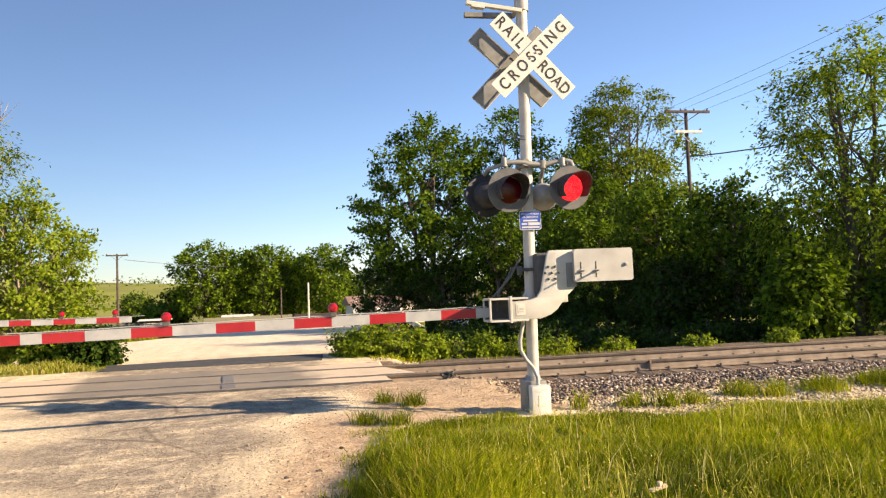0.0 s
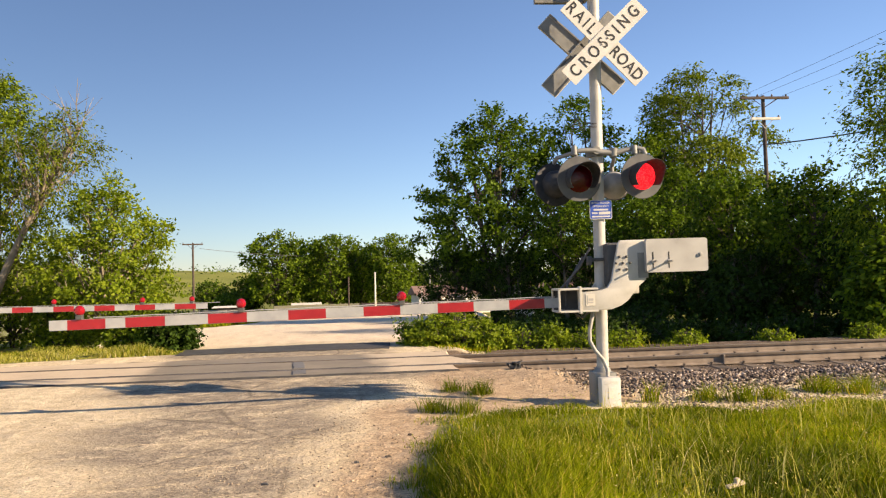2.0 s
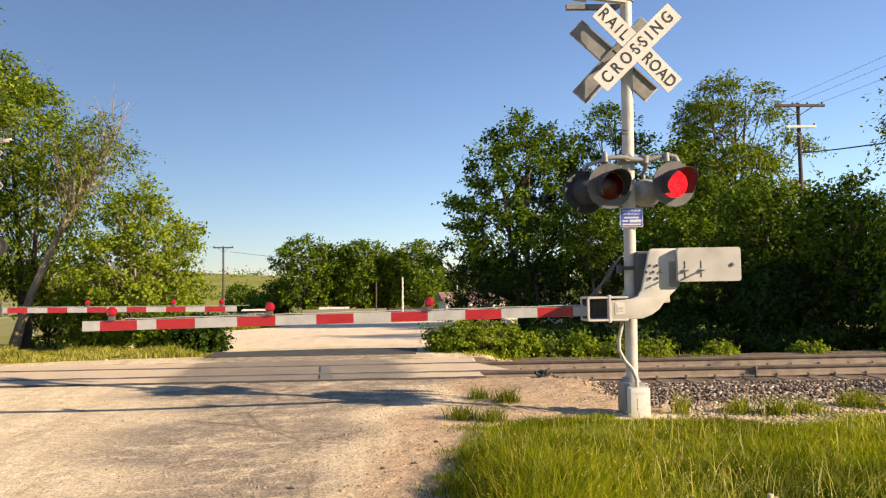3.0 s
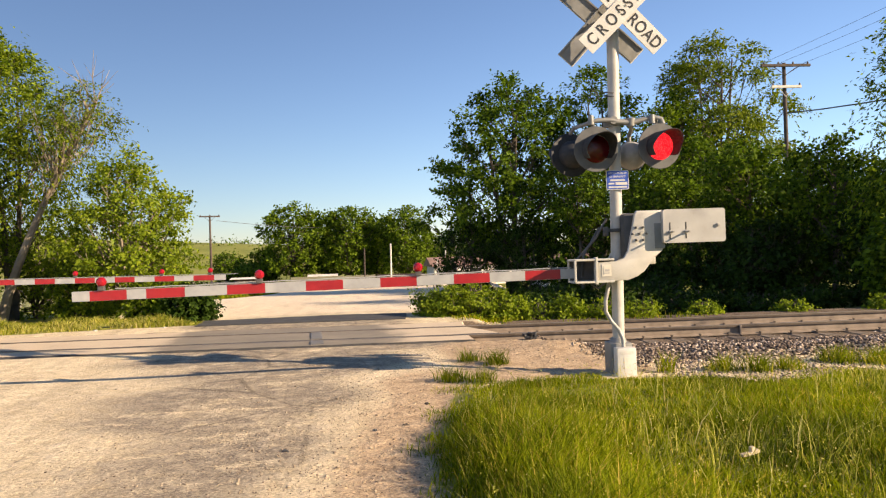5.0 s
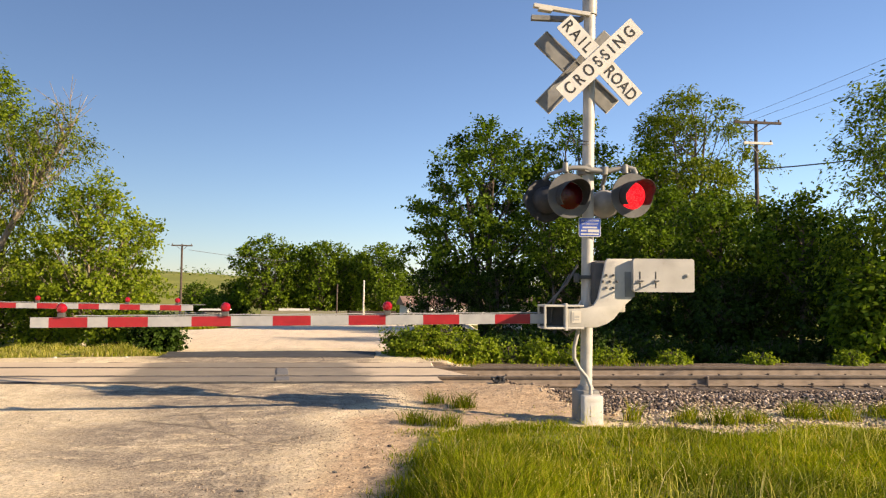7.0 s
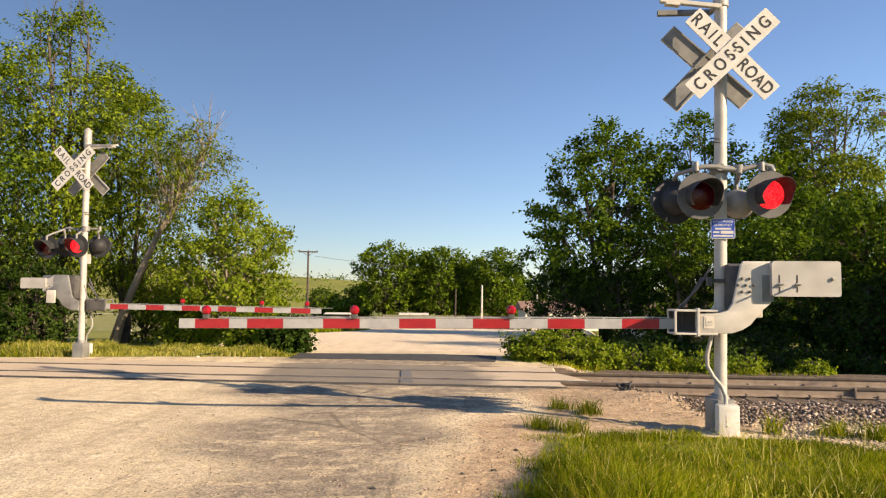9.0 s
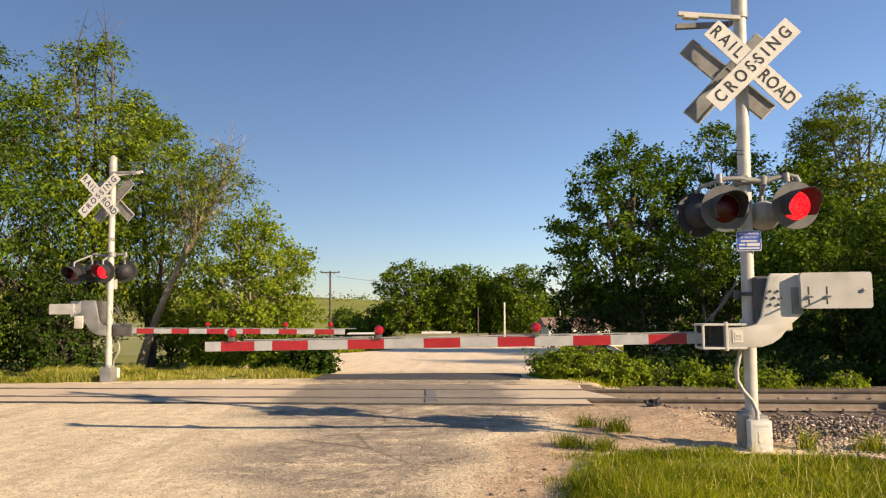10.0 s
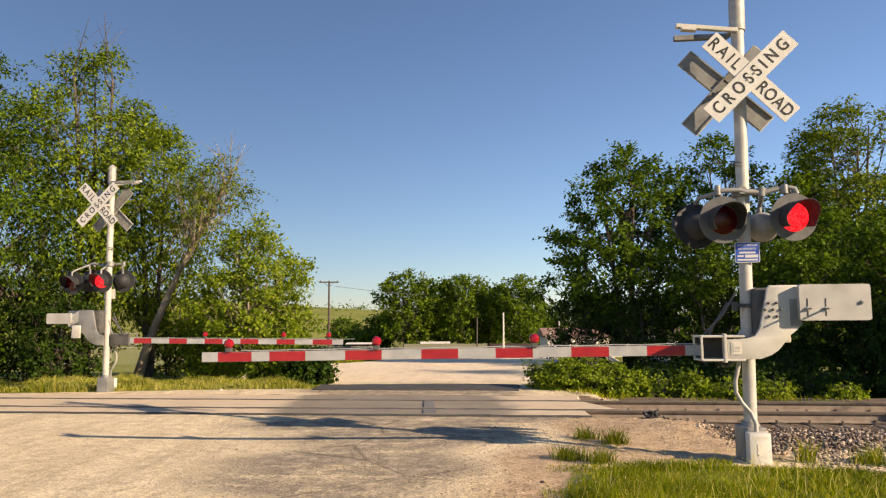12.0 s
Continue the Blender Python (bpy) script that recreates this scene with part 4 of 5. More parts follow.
    part("trunk", bm, bark, root, "", True)
    per = 9
    twigs = max(3, int(0.8 * leaves / (len(centres) * per)))
    middle = (lean[0] * 0.6, lean[1] * 0.6, low + 0.3 * (tall - low))
    v = twig_leaves(rng, centres, puff * (1.25 if spray else 1.0), twigs, per, 1.1 * size, middle, 0.75 if spray else 0.12, 0.4 if not spray else 0.25)
    ob = new("crown", leaf_mesh(v, leaf))
    ob.parent = root
    return root


def bush(x, y, tall, wide, leaves, size, leaf, label, seed, group="bushes", low=0.1, spread=0.16, clumps=60, bark=None):
    return tree("bush", x, y, tall, wide, low, leaves, size, leaf, bark or BARK, label, seed, trunk=0.03, clumps=clumps, stems=3, group=group, spread=spread, category="bush")


RW, LW = "trees beyond the track", "trees by the far gate"
tree("tree", 11.2, 44.4, 14.0, 6.2, 2.8, 37000, 0.20, LEAF_A, BARK, "broad green tree with dark shaded lower crown", 3, group=RW, clumps=120, trunk=0.24, stems=3, spread=0.46)
tree("tree", 17.6, 45.6, 15.2, 4.6, 4.0, 21000, 0.20, LEAF_A, BARK, "green tree crowded behind a broader one", 8, group=RW, clumps=90, trunk=0.22, stems=2, spread=0.46)
tree("tree", 22.8, 40.0, 15.6, 5.4, 4.0, 46000, 0.20, LEAF_O, BARK, "tall airy green tree with open top branches", 5, group=RW, clumps=84, trunk=0.24, stems=3, spread=0.5, spray=0.9)
tree("tree", 18.8, 38.0, 11.4, 3.3, 2.5, 17000, 0.18, LEAF_B, BARK, "mid-height green tree in the wood", 6, group=RW, clumps=80, trunk=0.18, spread=0.42, stems=2)
tree("tree", 18.6, 25.8, 5.7, 2.5, 1.2, 24000, 0.13, LEAF_A, BARK, "lower green tree beside the utility pole", 11, group=RW, clumps=80, spread=0.3, stems=2)
tree("tree", 17.6, 17.6, 9.6, 3.8, 1.6, 46000, 0.13, LEAF_Y, BARK, "tall green tree with feathery drooping foliage", 14, group=RW, clumps=80, trunk=0.16, stems=3, spread=0.44, spray=0.7)
# Two unseen trees, added right of the view to throw shade into the wood.
tree("tree", 22.8, 15.0, 8.0, 3.2, 0.8, 18000, 0.16, LEAF_B, BARK, "tree added out of view to shade the wood's edge", 17, group=RW, clumps=90, trunk=0.16, spread=0.36)
tree("tree", 27.8, 18.6, 10.0, 3.8, 0.8, 12000, 0.22, LEAF_A, BARK, "tree added out of view to shade the deeper wood", 18, group=RW, clumps=90, trunk=0.2, spread=0.45)
tree("tree", 26.5, 25.5, 6.4, 3.4, 0.8, 16000, 0.20, LEAF_A, BARK, "green tree behind the utility pole", 19, group=RW, clumps=80, trunk=0.18, spread=0.4)
# Another unseen tree, added far to the right on the sun's side.
tree("tree", 41.0, 23.0, 12.0, 4.0, 0.8, 9000, 0.24, LEAF_A, BARK, "tall tree added out of view on the wood's sunward side", 20, group=RW, clumps=90, trunk=0.2, spread=0.5)
# Most of these get leaves coloured dark in place of the wood's shade.
for i, (bx, by, bh, bw, lf) in enumerate([(8.2, 43.0, 4.2, 2.6, LEAF_SHADE), (11.0, 40.0, 4.4, 2.6, LEAF_SHADE), (14.0, 38.5, 5.0, 2.8, LEAF_SHADE), (12.4, 27.2, 2.6, 1.8, LEAF_SHADE), (15.0, 23.4, 3.2, 1.9, LEAF_SHADE), (16.6, 19.8, 3.4, 1.9, LEAF_SHADE), (16.4, 35.0, 5.2, 2.6, LEAF_SHADE),
                                          (20.4, 21.4, 3.8, 1.9, LEAF_SHADE), (16.4, 28.6, 4.6, 2.1, LEAF_SHADE), (13.9, 15.6, 2.7, 1.0, LEAF_B), (16.9, 14.7, 2.4, 1.2, LEAF_A), (21.0, 31.0, 4.8, 2.6, LEAF_SHADE)]):
    bush(bx, by, bh, bw, 10000, 0.14, lf, "dense undergrowth bush with shade put into its leaf colour" if lf is LEAF_SHADE else "sunlit green bush by the track", 30 + i, "undergrowth beyond the track", 0.15, 0.27, 70)
# Low bushes over the lit ground; their dark leaf colour paints the shade.
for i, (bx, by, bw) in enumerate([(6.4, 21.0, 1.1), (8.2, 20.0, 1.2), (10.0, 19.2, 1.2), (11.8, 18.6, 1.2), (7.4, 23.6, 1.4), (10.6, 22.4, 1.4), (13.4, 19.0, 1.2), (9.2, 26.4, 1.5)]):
    bush(bx, by, 0.95 + 0.25 * math.sin(i * 1.7), bw, 3600, 0.11, LEAF_SHADE, "low undergrowth with the wood's shade put into its leaf colour", 150 + i, "undergrowth beyond the track", 0.05, 0.2, 34)
for i, (bx, by, tall_) in enumerate([(13.9, 29.5, 6.0), (16.6, 31.5, 7.6), (13.2, 37.0, 8.2), (15.8, 25.4, 6.2), (16.0, 21.2, 5.6)]):
    tree("tree", bx, by, tall_, 1.9, tall_ * 0.5, 9000, 0.14, LEAF_A, BARK, "slim green tree with bare lower trunk", 130 + i, lean=(0.4 * math.sin(i * 2.1), 0.2), group=RW, clumps=34, trunk=0.10, stems=1 + i % 2, spread=0.34)
for i, (bx, by, bh, bw) in enumerate([(2.3, 16.45, 0.6, 0.55), (2.75, 16.3, 0.8, 0.6), (3.25, 16.25, 1.0, 0.75), (3.9, 16.2, 0.72, 0.6), (4.7, 15.95, 0.5, 0.55), (5.3, 15.8, 0.52, 0.45), (6.1, 15.6, 0.46, 0.5), (6.9, 15.5, 0.42, 0.5), (8.3, 15.3, 0.34, 0.4), (10.2, 14.9, 0.26, 0.35), (12.2, 14.5, 0.36, 0.35)]):
    bush(bx, by, bh, bw, 5200 if bh > 0.5 else 2400, 0.062, LEAF_S, "low leafy sunlit bush beside the track", 50 + i, "low bushes beside the track", 0.04, 0.10, 44)

tree("tree", -5.4, 20.6, 4.75, 1.75, 0.6, 27000, 0.088, LEAF_S, PALEBARK, "young bushy tree with pale stems", 21, group=LW, clumps=95, trunk=0.06, stems=5, spread=0.22)
tree("tree", -8.9, 21.4, 7.0, 1.35, 4.0, 9000, 0.085, LEAF_O, PALEBARK, "leaning pale tree with a sparse crown", 23, bare=16, lean=(2.5, 0.0), group=LW, clumps=40, trunk=0.13, spread=0.26, spray=0.55)
tree("tree", -11.2, 22.8, 11.0, 3.1, 3.0, 36000, 0.125, LEAF_Y, BARK, "tall loose tree with bare upper twigs", 25, bare=14, group=LW, clumps=46, trunk=0.17, stems=3, spread=0.42, spray=0.8)
tree("tree", -9.4, 23.4, 8.5, 2.3, 2.2, 22000, 0.115, LEAF_Y, BARK, "yellow-green tree behind the far gate", 26, group=LW, clumps=46, trunk=0.12, stems=2, spread=0.3, spray=0.6)
tree("tree", -13.2, 21.0, 9.8, 2.7, 0.8, 36000, 0.12, LEAF_A, BARK, "dense dark green tree", 27, group=LW, clumps=66, trunk=0.16, stems=2, spread=0.44, spray=0.6)
tree("tree", -17.0, 22.0, 10.5, 3.0, 0.8, 15000, 0.17, LEAF_A, BARK, "dense green tree at the verge's end", 28, group=LW, clumps=90, trunk=0.16, spread=0.4)
# The darkest bushes here carry the shade under the trees as leaf colour.
for i, (bx, by, bh, bw, lf) in enumerate([(-3.35, 18.4, 0.95, 0.6, LEAF_SHADE), (-4.3, 19.4, 1.4, 0.85, LEAF_Y), (-6.6, 21.6, 2.2, 1.2, LEAF_Y), (-10.6, 20.2, 2.6, 1.5, LEAF_SHADE), (-13.4, 19.2, 2.6, 1.4, LEAF_A), (-11.9, 21.0, 4.2, 1.7, LEAF_SHADE), (-15.5, 19.6, 4.2, 1.8, LEAF_SHADE), (-9.2, 24.6, 3.4, 1.5, LEAF_Y), (-8.0, 25.5, 2.8, 1.6, LEAF_Y)]):
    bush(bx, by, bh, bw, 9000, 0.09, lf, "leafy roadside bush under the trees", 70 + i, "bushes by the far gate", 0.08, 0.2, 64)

# far trees round the lot
for i, (bx, by, bh, bw, lf) in enumerate([(-4.3, 86, 9.7, 3.9, LEAF_B), (-0.4, 93, 8.8, 2.9, LEAF_A), (2.1, 86, 9.2, 3.7, LEAF_B), (8.5, 85, 9.0, 3.4, LEAF_B), (5.4, 92, 8.0, 2.8, LEAF_A), (-9.4, 92, 2.8, 2.1, LEAF_A),
                                          (14.0, 96, 6.2, 3.2, LEAF_A), (19.5, 90, 7.0, 3.4, LEAF_A), (-13.5, 100, 4.2, 2.6, LEAF_A), (26, 90, 7.0, 3.4, LEAF_A), (-17.5, 80, 4.0, 2.4, LEAF_B), (-7.6, 90, 4.6, 1.9, LEAF_A), (11.6, 92, 4.4, 2.2, LEAF_B)]):
    tree("tree", bx, by, bh, bw, 1.4 if bh > 8 else 0.5, 13500 if i < 5 else 4500, 0.29 if i < 5 else 0.32, lf, BARK, "distant round-topped green tree", 90 + i, group="distant trees", clumps=110 if i < 5 else 70, trunk=0.2, spread=0.42, rounded=1.0, stems=2)


def far_woods():
    rng = np.random.default_rng(77)
    x = np.concatenate([rng.uniform(-5, 170, 500), rng.uniform(17, 70, 430), rng.uniform(-75, -14, 26)])
    y = np.concatenate([rng.uniform(150, 190, 500), rng.uniform(48, 62, 430), rng.uniform(140, 215, 26)])
    z = height(x, y) + np.concatenate([rng.uniform(0.0, 3.0, 500), rng.uniform(0.2, 5.5, 430), rng.uniform(0.1, 0.7, 26)])
    v = quad_leaves(rng, np.stack([x, y, z], -1), (1.1, 1.1, 0.7), 30, 0.6)
    tagged(new("far_woods", leaf_mesh(v, LEAF_A)), "distant line of green woods", "woods", kind="stuff")


far_woods()


# ---- grass ----
def grass(name, x, y, tall, mat, label, seed, wide=0.006):
    rng = np.random.default_rng(seed)
    n = len(x)
    z = height(x, y) - 0.01
    a = rng.uniform(0, 2 * np.pi, n)
    h = tall * rng.uniform(0.5, 1.15, n)
    bend = rng.uniform(0.2, 1.15, n) * h
    bx, by = np.cos(a) * bend, np.sin(a) * bend
    w = wide * rng.uniform(0.6, 1.4, n)
    sx, sy = -np.sin(a + 0.6) * w, np.cos(a + 0.6) * w
    P = np.stack([np.stack([x - sx, y - sy, z], -1), np.stack([x + sx, y + sy, z], -1),
                  np.stack([x + bx * 0.3 + sx * 0.8, y + by * 0.3 + sy * 0.8, z + h * 0.55], -1), np.stack([x + bx * 0.3 - sx * 0.8, y + by * 0.3 - sy * 0.8, z + h * 0.55], -1),
                  np.stack([x + bx, y + by, z + h], -1)], 1)
    base = (np.arange(n) * 5)[:, None]
    faces = (base + np.array([0, 1, 2, 3, 3, 2, 4])).ravel()
    me = quick_mesh(name, P.reshape(-1, 3), faces, np.tile([4, 3], n), mat)
    return tagged(new(name, me), label, "grass", kind="stuff")


def patch_noise(x, y, s, seed):
    r = np.random.default_rng(seed)
    out = 0
    for k in range(5):
        a, p = r.uniform(0, 6.28), r.uniform(0, 6.28)
        out = out + np.sin((x * math.cos(a) + y * math.sin(a)) * s * (1 + 0.6 * k) + p) / (1 + 0.4 * k)
    return out / 2.2


rng = np.random.default_rng(9)
n = 300000
gx, gy = rng.uniform(0.3, 10.5, n), rng.uniform(1.5, 9.2, n)
edge_r = gx - road_right(gy)
rim = np.minimum(edge_r + 0.22 * patch_noise(gx, gy, 3, 1) + 0.12 * patch_noise(gx, gy, 9, 31), turf_far(gx) + 0.25 - gy + 0.25 * patch_noise(gx, gy, 2.5, 2) + 0.1 * patch_noise(gx, gy, 9, 32))
keep = (rng.random(n) < step(-0.2, 0.4, rim)) & (rng.random(n) < 0.75 + 0.3 * patch_noise(gx, gy, 2.0, 3))
keep &= ~((np.abs(gx - 3.3) < 0.35) & (np.abs(gy - 7.85) < 0.45))
gx, gy, rim = gx[keep], gy[keep], rim[keep]
tall = 0.065 + 0.035 * patch_noise(gx, gy, 1.7, 4) + 0.03 * patch_noise(gx, gy, 6.0, 14) + 0.17 * np.exp(-((gx - road_right(gy) - 0.6) / 0.6) ** 2) * step(7.0, 5.0, gy) + 0.05 * step(7.0, 5.0, gy)
tall = tall * (0.45 + 0.55 * step(-0.1, 0.7, rim))
grass("tall_grass", gx, gy, np.clip(tall, 0.05, 0.6), GRASS, "long green roadside grass with straw stems", 1, 0.0037)

n = 40000
gx, gy = rng.uniform(0.2, 9.0, n), rng.uniform(-5.0, 1.5, n)
keep = (gx - road_right(gy) > 0.15 + 0.2 * patch_noise(gx, gy, 3, 1)) & (gx ** 2 + gy ** 2 > 0.3)
gx, gy = gx[keep], gy[keep]
grass("tall_grass", gx, gy, np.clip(0.09 + 0.035 * patch_noise(gx, gy, 1.7, 4), 0.04, 0.2), GRASS, "long green grass along the road's edge", 7, 0.006)

n = 6500
gx, gy = rng.uniform(0.6, 9, n), rng.uniform(1.8, 8, n)
keep = (gx - road_right(gy) > 0.15) & (gy < turf_far(gx) - 0.3) & (rng.random(n) < 0.6 + 0.6 * patch_noise(gx, gy, 1.3, 11))
gx, gy = gx[keep], gy[keep]
grass("grass_stems", gx, gy, 0.26 + 0.1 * patch_noise(gx, gy, 1.7, 12), DRYGRASS, "pale seeding stems standing in the grass", 12, 0.0028)

n = 9500
gx, gy = rng.uniform(0.6, 9.5, n), rng.uniform(1.8, 8, n)
keep = (gx - road_right(gy) > 0.2) & (gy < turf_far(gx) - 0.1) & (rng.random(n) < 0.45 + 0.7 * patch_noise(gx, gy, 1.3, 11))
gx, gy = gx[keep], gy[keep]
heads = np.stack([gx, gy, height(gx, gy) + rng.uniform(0.07, 0.24, len(gx))], -1)
v = quad_leaves(rng, heads, (0.012, 0.012, 0.016), 3, 0.015)
tagged(new("seed_heads", leaf_mesh(v, DRYGRASS)), "small yellowish seed heads over the grass", "grass", kind="stuff")

n = 80000
gx, gy = rng.uniform(1.0, 11, n), rng.uniform(7.0, 9.4, n)
spots = [(1.78, 9.3, 0.2), (2.05, 8.95, 0.2), (1.35, 8.0, 0.22), (1.62, 7.8, 0.2), (4.35, 7.6, 0.22), (4.65, 7.4, 0.2), (5.05, 7.45, 0.22), (5.9, 7.7, 0.3), (6.2, 7.5, 0.25), (6.95, 7.55, 0.35), (3.75, 7.75, 0.12), (8.0, 7.6, 0.5), (9.3, 7.7, 0.5)]
tuft = near = np.max([np.exp(-((gx - a) ** 2 + (gy - b) ** 2) / (r * r)) for a, b, r in spots], 0)
keep = rng.random(n) < np.clip(near * 1.6 - 0.55, 0, 1)
gx, gy = gx[keep], gy[keep]
grass("grass_tufts", gx, gy, 0.10 + 0.05 * patch_noise(gx, gy, 7.0, 41) + 0.12 * tuft[keep], GRASS, "green grass tufts in the gravel", 2, 0.004)

n = 72000
gx, gy = rng.uniform(-20, -2.6, n), rng.uniform(15.6, 20.0, n)
keep = (gx < road_left(gy) - 0.05 + 0.15 * patch_noise(gx, gy, 2.0, 5)) & (rng.random(n) < 0.9)
gx, gy = gx[keep], gy[keep]
tall = (0.15 + 0.1 * patch_noise(gx, gy, 1.3, 6) + 0.08 * patch_noise(gx, gy, 4, 16)) * (0.35 + 0.65 * step(0.0, 1.1, road_left(gy) - gx))
yellow = rng.random(len(gx)) < np.clip(0.5 + 0.4 * patch_noise(gx, gy, 0.9, 44) + 0.3 * step(-6.5, -4.5, gx), 0.1, 0.9)
grass("tall_grass", gx[~yellow], gy[~yellow], tall[~yellow], GRASS, "green verge grass under the trees", 3, 0.008)
grass("dry_grass", gx[yellow], gy[yellow], tall[yellow], DRYGRASS, "yellowing verge grass by the gravel", 4, 0.008)

n = 30000
gx, gy = rng.uniform(2.6, 13, n), rng.uniform(13.6, 17.5, n)
vv = track_v(gx, gy)
keep = (vv > 1.9) & (vv < 4.2) & (gx < 8.5 - 2.0 * rng.random(n)) & (gx > road_right(gy) - 0.2) & (rng.random(n) < 0.18 + 0.5 * patch_noise(gx, gy, 1.6, 8))
gx, gy = gx[keep], gy[keep]
grass("tall_grass", gx, gy, 0.12 + 0.05 * patch_noise(gx, gy, 3, 9), GRASS, "weedy green grass beyond the track", 5, 0.011)

n = 22000
gx, gy = rng.uniform(-13, -4.0, n), rng.uniform(41, 67, n)
keep = gx < road_left(gy) - 0.2
gx, gy = gx[keep], gy[keep]
grass("tall_grass", gx, gy, 0.30 + 0.1 * patch_noise(gx, gy, 0.8, 19), GRASS, "green grass by the chain-link fence", 6, 0.03)


# ---- utility poles and wires ----
def utility_pole(x, y, tall, turn, arms, label, r=0.12):
    z0 = float(height(np.array(x), np.array(y))) - 0.1
    p = thing("utility_pole", pose(x, y, z0, 0, 0, turn), label, "utility pole", "utility poles")
    bm = bmesh.new()
    tube(bm, [(0, 0, 0), (0, 0, tall * 0.5), (0, 0, tall)], [r, r * 0.85, r * 0.7], 12)
    part("pole", bm, POLEWOOD, p, "", True)
    for dz, length, mat, ins in arms:
        bm = bmesh.new()
        box(bm, -length / 2, length / 2, -r - 0.1, -r + 0.01, tall - dz - 0.06, tall - dz + 0.06, 0.008)
        tube(bm, [(-length * 0.28, -r - 0.05, tall - dz), (0, -r * 0.8, tall - dz - 0.45)], 0.018, 5)
        tube(bm, [(length * 0.28, -r - 0.05, tall - dz), (0, -r * 0.8, tall - dz - 0.45)], 0.018, 5)
        ca = part("crossarm", bm, mat, p, "timber crossarm")
        for k in range(ins):
            bm = bmesh.new()
            xx = -length * 0.45 + length * 0.9 * k / max(1, ins - 1)
            lathe(bm, [(0.0, 0.0), (0.03, 0.0), (0.05, 0.04), (0.035, 0.1), (0.0, 0.13)], 8, pose(xx, -r - 0.05, tall - dz + 0.055))
            part("insulator", bm, DARK, ca, "dark insulator")
    return p


utility_pole(21.4, 31.4, 10.9, -4, [(0.15, 2.4, POLEWOOD, 4), (1.15, 1.45, PALEWOOD, 2)], "tall dark timber utility pole with two crossarms")
utility_pole(-10.8, 69.0, 7.3, 5, [(0.1, 1.8, POLEWOOD, 3)], "distant timber utility pole with one crossarm", 0.12)


def wire(name, a, b, sag, r, label):
    a, b = Vector(a), Vector(b)
    bm = bmesh.new()
    tube(bm, [a.lerp(b, t) - Vector((0, 0, 4 * sag * t * (1 - t))) for t in (k / 16 for k in range(17))], r, 5)
    tagged(mesh_object(name, bm, DARK), label, "wire", "overhead wires")


for dx in (-1.05, -0.2, 1.0):
    wire("power_line", (21.4 + dx, 31.2, 9.79), (20.8 + 1.5 * dx, -12, 11.2), 0.5, 0.007, "thin overhead power line")
    wire("power_line", (21.4 + dx, 31.2, 9.79), (25.0 + dx, 84, 8.0), 1.0, 0.011, "thin overhead power line")
wire("phone_cable", (21.4, 31.25, 7.4), (18.6, -12, 7.2), 1.4, 0.03, "thick black overhead cable")
wire("power_line", (-10.2, 69.0, 5.0), (12, 110, 6.2), 0.8, 0.02, "faint distant overhead wire")


# ---- beyond the lot ----
def fence_panel_run(x0, y0, x1, y1, tall, mat, label, n):
    z0 = float(height(np.array(x0), np.array(y0)))
    d = Vector((x1 - x0, y1 - y0, 0))
    turn = math.degrees(math.atan2(d.y, d.x))
    f = thing("fence", pose(x0, y0, z0 - 0.05, 0, 0, turn), label, "fence", "fences beyond the lot")
    count = int(d.length / 0.2)
    w = d.length / count
    bm = bmesh.new()
    box(bm, 0.003, w - 0.003, -0.012, 0.012, 0.05, tall, 0.004)
    board = part("board", bm, mat, f)
    bm = bmesh.new()
    box(bm, -0.05, 0.05, 0.014, 0.11, 0, tall + 0.04, 0.01)
    post = part("post", bm, POLEWOOD, f)
    rnd = random.Random(n)
    for k in range(1, count):
        o = new("board", board.data)
        o.parent = f
        o.matrix_basis = pose(k * w, 0, rnd.uniform(-0.02, 0.02))
    for k in range(1, n + 1):
        o = new("post", post.data)
        o.parent = f
        o.matrix_basis = pose(d.length * k / n, 0, 0)
    bm = bmesh.new()
    box(bm, 0, d.length, 0.0125, 0.05, tall * 0.75, tall * 0.75 + 0.09, 0.004)
    part("rail", bm, POLEWOOD, f)
    return f


SAGE = worn("sage fence", (0.17, 0.17, 0.11), (0.23, 0.22, 0.15), 1.5, 0.85, 0, 20)
BROWN = worn("brown fence", (0.05, 0.034, 0.028), (0.085, 0.06, 0.05), 1.5, 0.85, 0, 20)
ROOF = worn("brown roof", (0.20, 0.12, 0.09), (0.28, 0.18, 0.14), 1.0, 0.9, 0, 20)
WALL = worn("pale wall", (0.62, 0.58, 0.5), (0.74, 0.7, 0.62), 0.8, 0.85, 0, 20)
fence_panel_run(-3.9, 72, 4.2, 71, 1.35, SAGE, "sage green board fence beyond the gravel lot", 6)
fence_panel_run(4.4, 70, 8.6, 69, 1.3, BROWN, "dark brown board fence beyond the gravel lot", 4)


